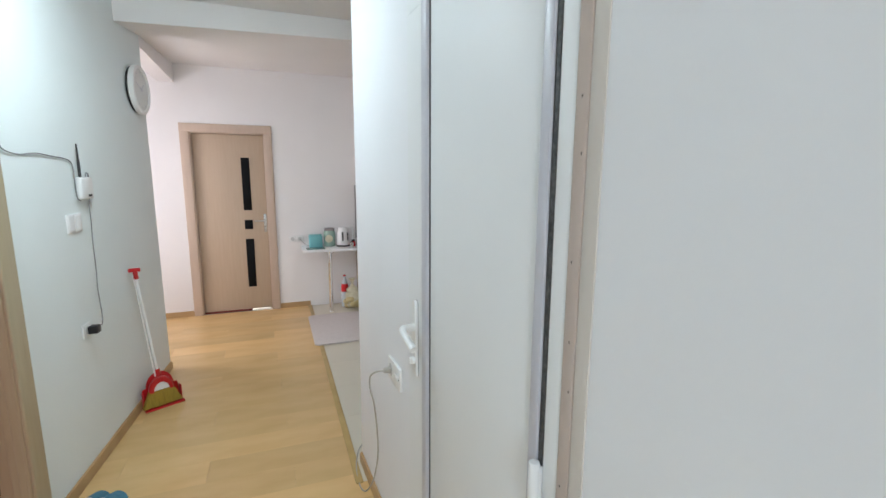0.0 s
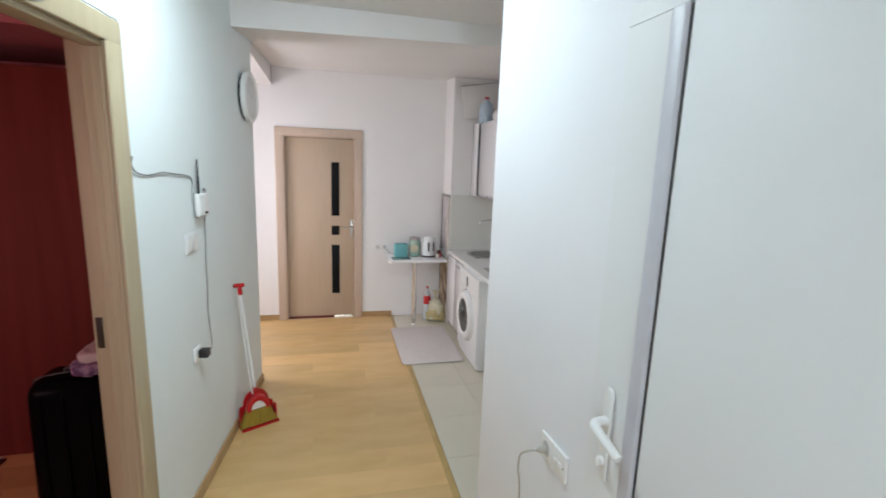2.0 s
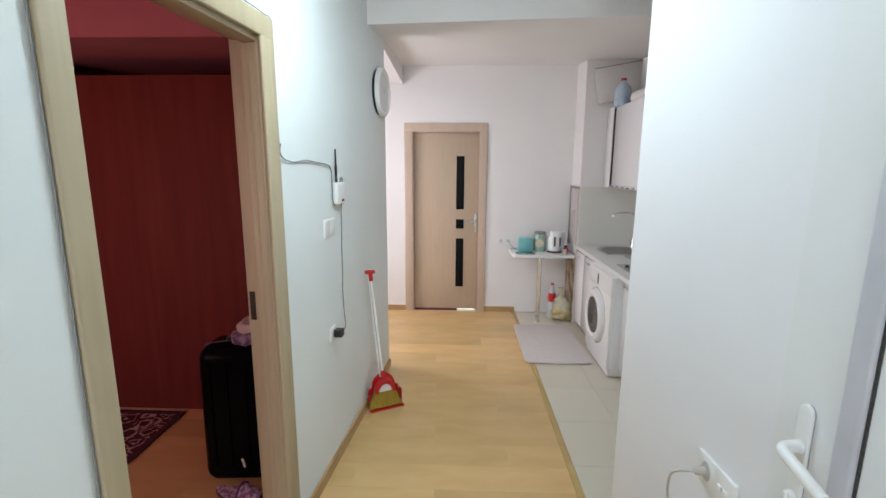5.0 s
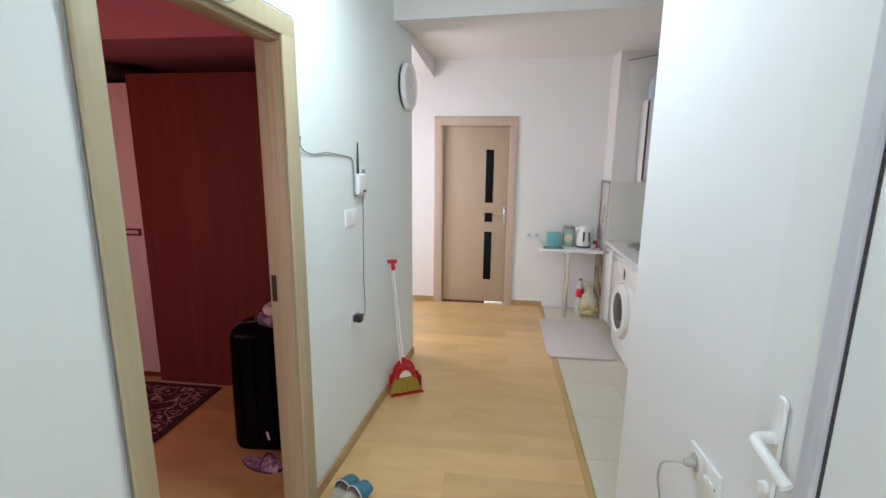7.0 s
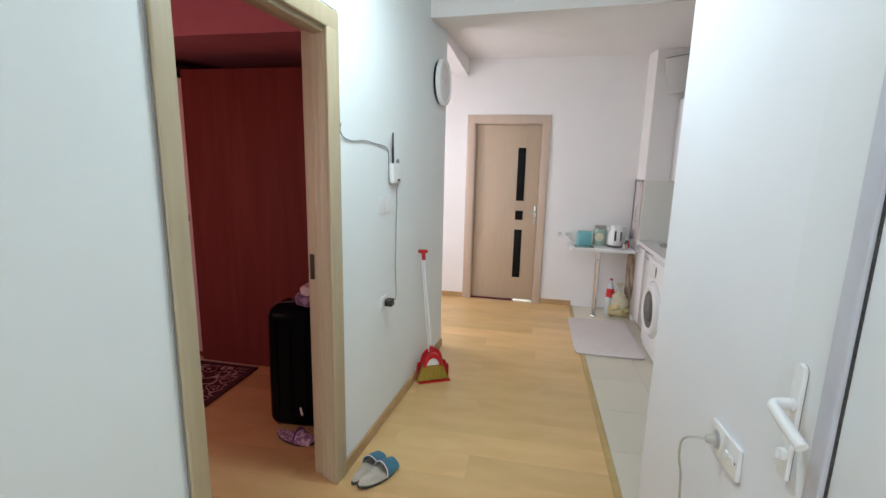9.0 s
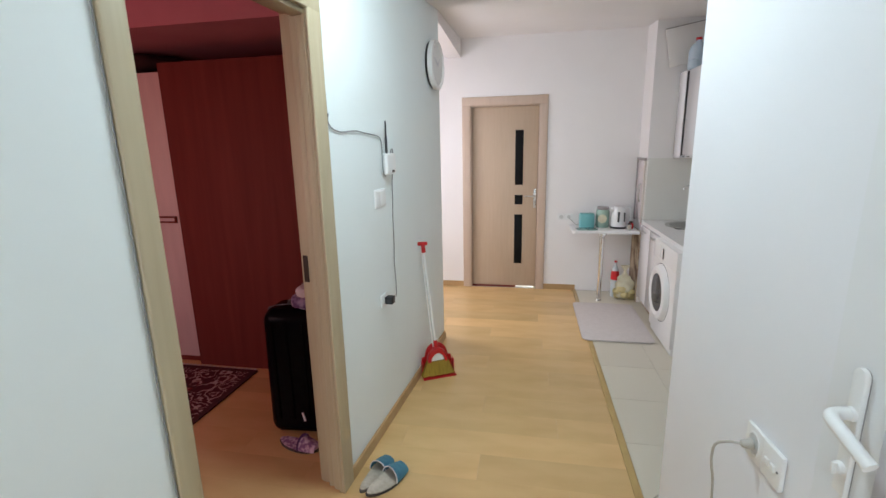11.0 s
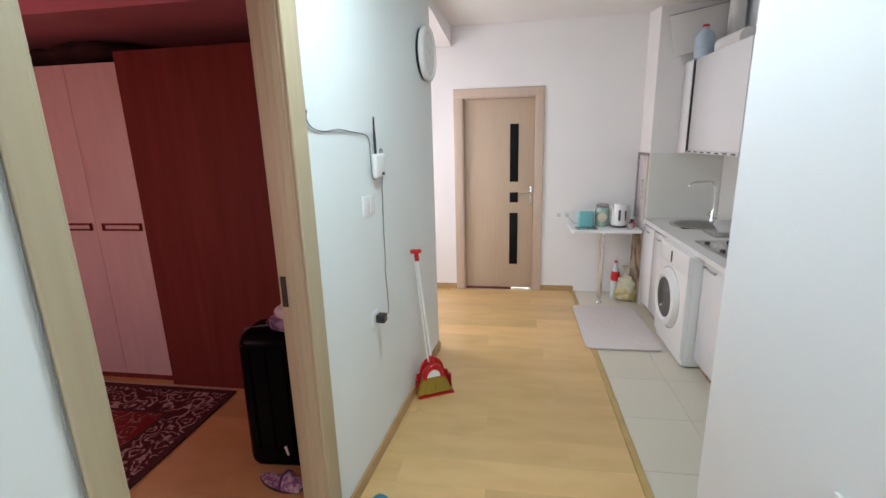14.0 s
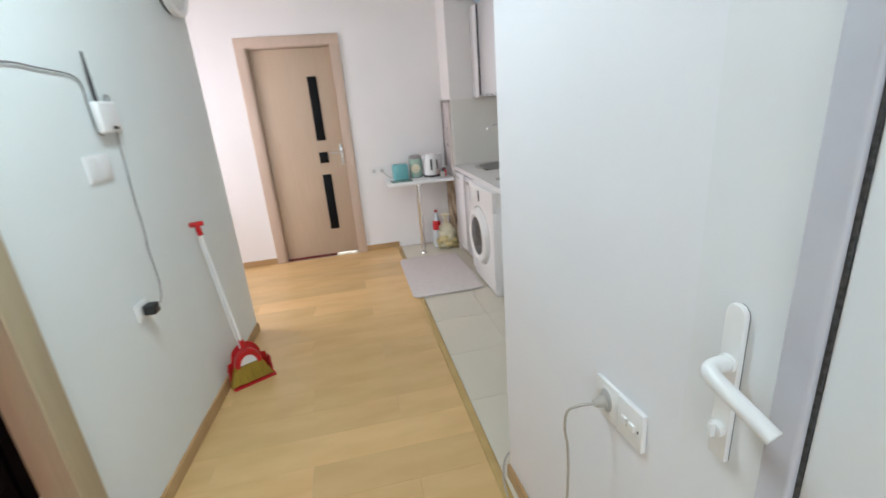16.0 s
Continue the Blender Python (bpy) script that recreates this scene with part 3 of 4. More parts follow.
# ---- kitchen ----
def washer():
    t = thing("washing_machine", "white front-loading washing machine under the worktop", "washing machine", pose(1.0, 3.965, 0))
    part("body", B((0.012, 0.58, 0.0, 0.60, 0.012, 0.82), bevel=0.012, seg=3), M_WHITE, t)
    part("front_panel", B((-0.012, 0.016, 0.004, 0.596, 0.07, 0.662), bevel=0.004, seg=2), M_WHITE, t)
    part("control_panel", B((-0.0125, 0.02, 0.004, 0.596, 0.6625, 0.815), bevel=0.004, seg=2), M_WHITE, t)
    part("plinth", B((0.004, 0.02, 0.01, 0.59, 0.016, 0.066), bevel=0.003), M_WHITE, t)
    m = pose(-0.012, 0.335, 0.418, 0, -90, 0) @ Matrix.Diagonal((1.09, 1.09, 1, 1))
    door = part("door_ring", lathe([(0.135, 0.002), (0.142, 0.03), (0.165, 0.042), (0.190, 0.034), (0.205, 0.012), (0.208, 0.0)], 40, m), M_WHITE, t)
    # solid ring on the panel: its dark colour is the gap's shade
    part("door_gap_shade", lathe([(0.208, -0.001), (0.216, 0.001), (0.218, -0.003)], 40, m), M_DARKGREY, t, "dark grey ring painting the shaded gap round the door")
    part("door_glass", lathe([(0.0, 0.006), (0.06, 0.010), (0.11, 0.016), (0.135, 0.026), (0.140, 0.030)], 40, m), M_DARKGLASS, door, "dark bowl glass")
    part("drawer", B((-0.0175, -0.010, 0.40, 0.58, 0.69, 0.79), bevel=0.003), M_WHITE, t)
    dial = part("dial_window", slab([(0.011 * math.cos(a) , 0.045 * math.sin(a)) for a in [math.tau * k / 20 for k in range(20)]], 0, 0.004), M_BLACK, t, "black oval display", pose(-0.014, 0.33, 0.735, 90, 0, -90))
    for k in range(5):
        part("mark", B((-0.0155, -0.0135, 0.43 + 0.03 * k, 0.445 + 0.03 * k, 0.772, 0.777)), M_BEAD, t)
    for y in (0.05, 0.55):
        part("foot", C((0.06, y, 0), (0.06, y, 0.02), 0.02), M_DARKGREY, t)
        part("foot", C((0.52, y, 0), (0.52, y, 0.02), 0.02), M_DARKGREY, t)


washer()


def base_unit(x, y0, y1, doors, label, handles):
    t = thing("base_cabinet", label, "kitchen cabinet", pose(x, 0, 0), "base cabinets")
    part("carcass", B((0.02, 0.56, y0, y1, 0.10, 0.66), (0.02, 0.05, y0, y1, 0.66, 0.818)), M_FRONT, t)
    part("plinth", B((0.05, 0.065, y0, y1, 0.0, 0.10)), M_STAIN, t, "stained plinth board")
    for (a, b), (h0, h1) in zip(doors, handles):
        d = part("door", B((0, 0.019, a + 0.002, b - 0.002, 0.085, 0.805), bevel=0.002), M_FRONT, t)
        part("handle", join(B((-0.024, -0.015, h0, h1, 0.757, 0.772), bevel=0.003), B((-0.017, 0, h0 + 0.008, h0 + 0.018, 0.759, 0.770)), B((-0.017, 0, h1 - 0.018, h1 - 0.008, 0.759, 0.770))),
             M_STEEL, d, "short steel bar handle")


base_unit(1.03, 4.575, 5.245, [(4.575, 4.91), (4.91, 5.245)], "white gloss base cabinet with two narrow doors", [(4.70, 4.83), (5.03, 5.16)])
base_unit(1.075, 3.42, 3.955, [(3.42, 3.955)], "white gloss base cabinet beside the washing machine", [(3.74, 3.92)])
base_unit(1.075, 2.88, 3.415, [(2.88, 3.415)], "white gloss base cabinet near the partition", [(3.0, 3.17)])

sink_c = (1.39, 4.93)


def worktop():
    bm = B((1.03, 1.2, 2.88, 5.248, 0.822, 0.855), (1.58, 1.668, 2.88, 5.248, 0.822, 0.855), (1.2, 1.58, 2.88, sink_c[1] - 0.19, 0.822, 0.855), (1.2, 1.58, sink_c[1] + 0.19, 5.248, 0.822, 0.855))
    return solid("worktop", bm, M_WORKTOP, "pale laminate worktop over the base cabinets", "worktop")


worktop()
sk = thing("sink", "round stainless steel sink set into the worktop", "sink", pose(*sink_c, 0.8555))
part("rim", lathe([(0.188, 0.0), (0.226, 0.0), (0.228, 0.004), (0.222, 0.007), (0.20, 0.006), (0.188, 0.003)], 44), M_STEEL, sk)
part("bowl", lathe([(0.188, 0.004), (0.180, -0.02), (0.172, -0.11), (0.15, -0.14), (0.0, -0.145)], 44), M_BOWL, sk)
part("drain", lathe([(0.0, -0.140), (0.035, -0.140), (0.04, -0.1445)], 20), M_DARKGREY, sk)
ft = thing("kitchen_tap", "chrome kitchen tap with a tall swan neck", "tap", pose(1.535, 5.03, 0.8555))
part("base", lathe([(0.028, 0), (0.028, 0.03), (0.02, 0.055), (0.02, 0.10), (0.012, 0.12)], 20), M_CHROME, ft)
part("spout", tube([(0, 0, 0.10), (0, 0, 0.30), (-0.02, 0.003, 0.345), (-0.07, 0.01, 0.358), (-0.16, 0.02, 0.35), (-0.20, 0.025, 0.335), (-0.205, 0.026, 0.318)], 0.009), M_CHROME, ft)
for s in (-1, 1):
    part("tap_knob", join(C((0, 0, 0.06), (0, s * 0.05, 0.065), 0.010), C((0, s * 0.045, 0.065), (0, s * 0.075, 0.067), 0.021, seg=10, bevel=0.004)), M_CHROME, ft)

hob = thing("hob", "steel two-ring gas hob with black pan supports", "hob", pose(1.36, 4.02, 0.8555))
part("plate", B((-0.24, 0.24, -0.25, 0.25, 0, 0.010), bevel=0.004), M_STEEL, hob)
for s in (-0.12, 0.12):
    part("burner", lathe([(0.05, 0.01), (0.05, 0.022), (0.035, 0.028), (0.0, 0.028)], 20, Matrix.Translation((0.03, s, 0))), M_DARKGREY, hob)
    part("pan_support", join(B((-0.08, 0.14, s - 0.004, s + 0.004, 0.028, 0.036)), B((0.026, 0.034, s - 0.1, s + 0.1, 0.028, 0.036)), B((-0.08, -0.072, s - 0.004, s + 0.004, 0.010, 0.030)), B((0.132, 0.14, s - 0.004, s + 0.004, 0.010, 0.030))), M_BLACK, hob)
    part("knob", C((-0.205, s, 0.01), (-0.205, s, 0.03), 0.018, 0.014), M_DARKGREY, hob)

rk = thing("dish_rack", "low steel dish rack with white plates beside the sink", "dish rack", pose(1.47, 4.52, 0.8555))
part("tray", B((-0.16, 0.16, -0.12, 0.12, 0.0, 0.014), bevel=0.004), M_STEEL, rk)
for k in range(4):
    part("plate", lathe([(0.0, 0.0), (0.07, 0.003), (0.105, 0.016), (0.108, 0.018), (0.068, 0.007), (0.0, 0.004)], 28), M_WHITE, rk, "white plate", pose(0.0, -0.06 + 0.035 * k, 0.02 + 0.012 * k, -28, 8, 0))

# wall cupboard
wc = thing("wall_cupboard", "white gloss wall cupboard with slotted white handle rails", "kitchen cabinet", pose(1.268, 0, 0))
part("carcass", B((0.02, 0.389, 3.20, 5.235, 1.462, 2.20)), M_FRONT, wc)
for a, b in ((3.20, 4.10), (4.105, 5.010)):
    d = part("door", B((0, 0.019, a + 0.002, b - 0.002, 1.485, 2.198), bevel=0.002), M_FRONT, wc)
    part("handle_rail", B((-0.008, 0.02, a + 0.01, b - 0.01, 1.462, 1.483), bevel=0.002), M_FRONT, d, "white rail with dark slots")
    for k in range(7):
        y = a + 0.06 + k * (b - a - 0.12) / 6
        part("slot", B((-0.0095, -0.006, y - 0.036, y + 0.030, 1.468, 1.478)), M_BLACK, d)
part("end_strip", B((-0.001, 0.018, 5.013, 5.053, 1.47, 2.195)), M_BLACKGLASS, wc, "black gap strip")
part("end_post", B((-0.006, 0.02, 5.055, 5.235, 1.455, 2.205), bevel=0.002), M_FRONT, wc)

# splashback on the pier and the kitchen wall
structure("splashback", B((1.044, 1.668, 5.236, 5.249, 0.857, 1.452)), M_SPLASH, "glossy beige splashback panel", "splashback")
structure("splashback_side", B((1.656, 1.669, 2.9, 5.235, 0.857, 1.452)), M_SPLASH, "glossy beige splashback panel", "splashback")

# vent cover card leaning above the cupboard
vc = thing("vent_cover", "tilted white card cover over the vent on the wall", "vent cover", pose(1.362, 5.228, 2.47, 0, -10, 0))
part("card", B((-0.235, 0.235, -0.012, 0.006, -0.175, 0.150), bevel=0.003), M_PAPER, vc)
part("top_edge", B((-0.235, 0.235, -0.014, 0.004, 0.1502, 0.156)), M_HATCHFRAME, vc, "dark upper edge")
solid("vent_pipe", tube([(1.585, 5.13, 2.205), (1.585, 5.13, 2.4), (1.585, 5.13, 2.66)], 0.06, 20), M_PAPER, "white vent pipe rising to the ceiling", "pipe")


def big_bottle(m, h, r, mat, cap, label, name="water_bottle"):
    t = thing(name, label, "bottle", m)
    b = part("body", lathe([(r * 0.9, 0), (r, 0.01), (r, h * 0.28), (r * 0.93, h * 0.30), (r, h * 0.33), (r, h * 0.58), (r * 0.82, h * 0.72), (r * 0.32, h * 0.87), (r * 0.28, h * 0.93)], 28), mat, t)
    part("cap", lathe([(r * 0.34, h * 0.92), (r * 0.34, h * 0.995), (r * 0.3, h), (0, h)], 20), cap, t, "red screw cap")
    return t


big_bottle(pose(1.335, 5.06, 2.2055), 0.26, 0.072, M_BLUEPET, M_RED, "clear blue water bottle with a red cap on the cupboard")
solid("paper_roll", C((1.415, 4.50, 2.264), (1.40, 4.88, 2.264), 0.062, seg=28, bevel=0.006), M_PAPER, "white rolled paper lying on the wall cupboard", "roll")

# hatch beside the table, on the pier
ht = thing("wall_hatch", "narrow pale hatch in a grey metal frame on the pier", "hatch", pose(1.04, 5.42, 1.14))
part("panel", B((-0.012, -0.001, -0.125, 0.125, -0.30, 0.29), bevel=0.002), M_HATCH, ht)
part("frame", join(B((-0.020, -0.001, 0.125, 0.158, -0.32, 0.315)), B((-0.020, -0.001, -0.158, 0.125, 0.29, 0.315))), M_HATCHFRAME, ht, "grey frame")
part("edge_strip", B((-0.018, -0.001, -0.165, -0.127, -0.32, 0.289)), M_PALEPLASTER, ht, "chipped pale edge strip")
part("loop_handle", tube([(-0.014, -0.07, 0.06), (-0.03, -0.07, 0.05), (-0.034, -0.07, -0.02), (-0.03, -0.07, -0.10), (-0.014, -0.07, -0.11)], 0.007), M_STEEL, ht)
structure("pier_board", B((1.025, 1.038, 5.262, 5.596, 0.0, 0.735)), M_STAIN, "stained and peeling board at the foot of the pier", "board")

# small drop table
tb = thing("drop_table", "small white wall table on one chrome leg", "table", pose(0.69, 5.4, 0))
part("tabletop", slab([(-0.315, -0.160), (-0.290, -0.185), (0.328, -0.185), (0.328, 0.195), (-0.315, 0.195)], 0.715, 0.745, 0.003), M_WHITE, tb)
part("leg", C((-0.02, -0.13, 0.012), (-0.02, -0.13, 0.714), 0.023, seg=28), M_CHROME, tb, "chrome tube leg")
part("foot", lathe([(0.03, 0), (0.03, 0.008), (0.025, 0.016)], 24, Matrix.Translation((-0.02, -0.13, 0))), M_CHROME, tb)
part("top_flange", lathe([(0.045, 0.700), (0.045, 0.7145)], 24, Matrix.Translation((-0.02, -0.13, 0))), M_CHROME, tb)

TOP = 0.7455
tray = solid("glass_tray", slab(rounded(-0.10, 0.10, -0.07, 0.07, 0.02), 0, 0.007, 0.002), M_TRAY, "patterned glass tray lying on the table", "tray", pose(0.52, 5.31, TOP, 0, 0, 6))
cup = thing("turquoise_canister", "turquoise plastic canister with a rounded lid", "canister", pose(0.535, 5.455, TOP))
part("body", slab(rounded(-0.075, 0.075, -0.055, 0.055, 0.022), 0, 0.125, 0.006), M_TEAL, cup)
part("lid", slab(rounded(-0.070, 0.070, -0.050, 0.050, 0.022), 0.125, 0.145, 0.008), M_TEAL, cup, "turquoise lid")
part("rim", slab(rounded(-0.078, 0.078, -0.058, 0.058, 0.022), 0.118, 0.1265, 0.003), M_TEAL, cup)
jar = thing("glass_jar", "green glass storage jar with a pale lid", "jar", pose(0.695, 5.47, TOP))
part("body", lathe([(0.058, 0), (0.066, 0.008), (0.068, 0.12), (0.066, 0.165), (0.056, 0.185)], 28), M_JAR, jar)
part("lid", lathe([(0.06, 0.185), (0.062, 0.205), (0.05, 0.214), (0.0, 0.215)], 28), M_HATCHFRAME, jar, "grey lid")
part("label", lathe([(0.0, 0), (0.045, 0.0), (0.045, 0.002), (0.0, 0.003)], 24), M_BAG, jar, "pale round label", pose(-0.012, -0.067, 0.095, 90, 0, 0))

kt = thing("electric_kettle", "white electric kettle with a clear water gauge", "kettle", pose(0.845, 5.42, TOP, 0, 0, 12))
part("base_plate", lathe([(0.078, 0), (0.08, 0.008), (0.075, 0.018)], 32), M_DARKGREY, kt, "dark power base")
part("body", lathe([(0.072, 0.019), (0.076, 0.03), (0.072, 0.12), (0.062, 0.20), (0.058, 0.21)], 32), M_WHITE, kt)
part("lid", lathe([(0.058, 0.21), (0.05, 0.222), (0.02, 0.228), (0.0, 0.228)], 32), M_WHITE, kt)
part("spout", B((-0.088, -0.055, -0.018, 0.018, 0.17, 0.212), bevel=0.008), M_WHITE, kt)
part("handle", tube([(0.055, 0, 0.205), (0.10, 0, 0.215), (0.125, 0, 0.19), (0.125, 0, 0.09), (0.11, 0, 0.055), (0.07, 0, 0.05)], 0.012), M_WHITE, kt)
part("gauge", B((-0.036, -0.018, -0.077, -0.060, 0.07, 0.175), bevel=0.004), M_DARKGREY, kt, "dark water gauge")
part("gauge", B((0.026, 0.040, -0.074, -0.055, 0.07, 0.165), bevel=0.004), M_DARKGREY, kt, "dark water gauge")

pot = thing("spice_pot", "small dark red pot behind the kettle", "pot", pose(0.955, 5.36, TOP))
part("body", lathe([(0.022, 0), (0.027, 0.01), (0.027, 0.05), (0.018, 0.065)], 20), M_LABEL, pot)
part("lid", lathe([(0.02, 0.065), (0.02, 0.08), (0, 0.081)], 20), M_BLACK, pot)
pot2 = thing("spice_pot", "small steel shaker on the table", "pot", pose(0.925, 5.28, TOP))
part("body", lathe([(0.02, 0), (0.022, 0.05), (0.015, 0.06)], 20), M_STEEL, pot2)
part("lid", lathe([(0.016, 0.06), (0.014, 0.072), (0, 0.074)], 20), M_BLACK, pot2)

# under the table: bottle and a bag of onions
bt = thing("drink_bottle", "clear plastic bottle with a red label beside the onions", "bottle", pose(0.85, 5.43, 0.0))
part("body", lathe([(0.038, 0), (0.042, 0.012), (0.042, 0.24), (0.034, 0.29), (0.014, 0.35), (0.013, 0.375)], 24), M_PET, bt)
part("label", lathe([(0.0425, 0.19), (0.0432, 0.192), (0.0432, 0.24), (0.037, 0.285), (0.036, 0.285)], 24), M_LABEL, bt, "red paper label")
part("cap", lathe([(0.016, 0.375), (0.016, 0.392), (0, 0.393)], 18), M_RED, bt)
bg = thing("onion_bag", "thin plastic bag of pale onions on the floor", "bag", pose(0.925, 5.32, 0.0, 0, 0, 0) @ Matrix.Diagonal((1.5, 1.2, 1.1, 1)))
bag = bmesh.new()
bmesh.ops.create_icosphere(bag, subdivisions=4, radius=1, matrix=Matrix.Translation((0, 0, 0.13)) @ Matrix.Diagonal((0.062, 0.05, 0.128, 1)))
part("sack", lumpy(bag, 0.016, 26), M_BAG, bg, "crumpled see-through sack")
rnd = random.Random(4)
for k in range(9):
    a = k * 2.399
    o = bmesh.new()
    bmesh.ops.create_uvsphere(o, u_segments=14, v_segments=9, radius=0.031 + 0.006 * rnd.random())
    part("onion", o, M_ONION, bg, "", Matrix.Translation((0.046 * math.cos(a), 0.035 * math.sin(a), 0.036 + 0.026 * (k // 2))))
part("knot", lathe([(0.022, 0.245), (0.008, 0.275), (0.012, 0.30), (0.03, 0.335), (0.0, 0.325)], 12), M_BAG, bg)

solid("floor_mat", slab(rounded(0.395, 0.965, 4.20, 5.13, 0.05), 0.002, 0.012, 0.003), M_MAT, "thin grey-pink rubber mat on the tiles", "mat", Matrix.Translation((0, 0, 0.007)))


# ---- corridor ----
lamp = thing("ceiling_lamp", "small round flush ceiling lamp with a glowing diffuser", "lamp", pose(-0.28, 2.24, 2.72))
part("housing", lathe([(0.128, 0.0), (0.140, -0.004), (0.142, -0.040), (0.132, -0.044)], 40), M_PLASTIC, lamp)
part("diffuser", lathe([(0.1318, -0.0441), (0.118, -0.054), (0.080, -0.063), (0.0, -0.067)], 40), M_BULB, lamp, "glowing diffuser")

clk = thing("wall_clock", "round white wall clock with a deep rim", "clock", west(1.435, 2.163) @ pose(0, 0, 0, 90, 0, 90) @ Matrix.Diagonal((1.05, 1.05, 0.85, 1)))
part("back", lathe([(0.148, 0.001), (0.152, 0.012), (0.146, 0.018)], 44), M_BLACK, clk, "black back shell")
part("case", lathe([(0.146, 0.018), (0.158, 0.022), (0.158, 0.056), (0.150, 0.062), (0.136, 0.060), (0.132, 0.050)], 44), M_PLASTIC, clk)
part("face", lathe([(0.0, 0.0505), (0.133, 0.050)], 44), M_CLOCKFACE, clk)
for k in range(12):
    a = math.tau * k / 12
    part("hour_mark", B((-0.002, 0.002, 0.108, 0.122, 0.051, 0.0525)), M_BEAD, clk, "", pose(0, 0, 0, 0, 0, math.degrees(a)))
part("hour_pointer", B((-0.003, 0.003, -0.012, 0.065, 0.0545, 0.056)), M_BEAD, clk, "", pose(0, 0, 0, 0, 0, -50))
part("minute_pointer", B((-0.003, 0.003, -0.015, 0.098, 0.057, 0.0585)), M_BEAD, clk, "", pose(0, 0, 0, 0, 0, 70))

rt = thing("wifi_router", "white wall-hung router with one black antenna", "router", west(0.515, 1.507))
part("body", B((0.004, 0.032, -0.065, 0.065, -0.06, 0.055), bevel=0.010, seg=3), M_PLASTIC, rt)
part("port_slot", B((0.026, 0.0335, 0.0, 0.035, -0.048, -0.036)), M_BLACK, rt, "dark status window")
an = part("antenna", join(C((0.016, -0.032, 0.05), (0.016, -0.032, 0.14), 0.0065, seg=10), C((0.016, -0.032, 0.14), (0.016, -0.032, 0.225), 0.0055, 0.0035, seg=10)), M_BLACK, rt, "black stick antenna")
part("plug_clip", tube([(0.018, 0.02, 0.053), (0.02, 0.025, 0.075), (0.02, 0.045, 0.072), (0.018, 0.048, 0.05)], 0.004, 8), M_DARKCABLE, rt)

solid("router_cable", tube([(0.019, -0.126, 1.730), (0.010, -0.117, 1.700), (0.006, -0.080, 1.674), (0.006, -0.02, 1.662), (0.006, 0.03, 1.661), (0.006, 0.09, 1.667), (0.006, 0.15, 1.670), (0.006, 0.25, 1.662), (0.006, 0.36, 1.655), (0.006, 0.415, 1.645), (0.007, 0.440, 1.615), (0.008, 0.440, 1.54), (0.009, 0.444, 1.46), (0.009, 0.475, 1.44)], 0.0030, 8),
      M_DARKCABLE, "grey network cable running from the door casing to the router", "cable", WEST)
solid("casing_cable", tube([(0.006, -1.046, 0.01), (0.006, -1.045, 0.45), (0.006, -1.047, 1.0), (0.006, -1.045, 1.6), (0.007, -1.046, 2.14), (0.012, -1.02, 2.186), (0.012, -0.85, 2.184), (0.018, -0.72, 2.165), (0.020, -0.64, 2.122), (0.020, -0.585, 2.112), (0.020, -0.52, 2.118), (0.019, -0.44, 2.165), (0.010, -0.36, 2.184), (0.008, -0.18, 2.185), (0.007, -0.118, 2.16), (0.007, -0.117, 1.9), (0.010, -0.118, 1.70)], 0.0023, 8),
      M_DARKCABLE, "grey cable laid round the bedroom door casing", "cable", WEST)
solid("power_cable", tube([(0.012, 0.565, 1.449), (0.006, 0.568, 1.40), (0.005, 0.570, 1.32), (0.005, 0.560, 1.195), (0.005, 0.560, 1.05), (0.006, 0.548, 0.955), (0.008, 0.552, 0.858), (0.02, 0.527, 0.815), (0.045, 0.463, 0.781), (0.052, 0.433, 0.766)], 0.0028, 8),
      M_DARKCABLE, "thin dark power cable hanging from the router", "cable", WEST)

sw = thing("light_switch", "white double rocker light switch", "light switch", west(0.393, 1.328) @ Matrix.Diagonal((1, 1.12, 1.2, 1)))
part("frame", B((0.0, 0.007, -0.064, 0.064, -0.040, 0.040), bevel=0.002), M_PLASTIC, sw)
part("rocker", B((0.005, 0.0095, -0.058, -0.002, -0.034, 0.034), bevel=0.002), M_PLASTIC, sw)
part("rocker", B((0.005, 0.0095, 0.002, 0.058, -0.034, 0.034), bevel=0.002), M_PLASTIC, sw)


def outlet(name, label, m, w=0.041):
    t = thing(name, label, "socket", m, "wall sockets")
    part("frame", B((0.0, 0.010, -w, w, -0.036, 0.036), bevel=0.003), M_PLASTIC, t)
    part("cup", lathe([(0.022, 0.0101), (0.023, 0.0115), (0.026, 0.0115), (0.027, 0.0101)], 24, pose(0, 0, 0, 0, 90, 0)), M_PLASTIC, t)
    # raised disc, no hollow: its grey stands in for the shade inside
    part("recess", C((0.0085, 0, 0), (0.0107, 0, 0), 0.0215, seg=24), M_SOCKET, t, "pale grey disc painting the shade of the socket hollow")
    return t


outlet("wall_socket", "white socket with a black adapter in it", west(0.376, 0.761))
ad = solid("power_adapter", B((0.0117, 0.056, -0.024, 0.024, -0.022, 0.019), bevel=0.005, seg=3), M_BLACK, "black power adapter plugged into the socket", "adapter", west(0.392, 0.761))

# socket, switch and cable on the partition
outlet("wall_socket", "white socket with a beige plug in it", east(1.767, 0.804) @ Matrix.Diagonal((1, 1, 1.28, 1)), 0.0405)
ds = thing("bathroom_switch", "white double switch beside the socket", "light switch", east(1.686, 0.804) @ Matrix.Diagonal((1, 1, 1.28, 1)))
part("frame", B((0.0, 0.012, -0.0400, 0.0400, -0.036, 0.036), bevel=0.003), M_PLASTIC, ds)
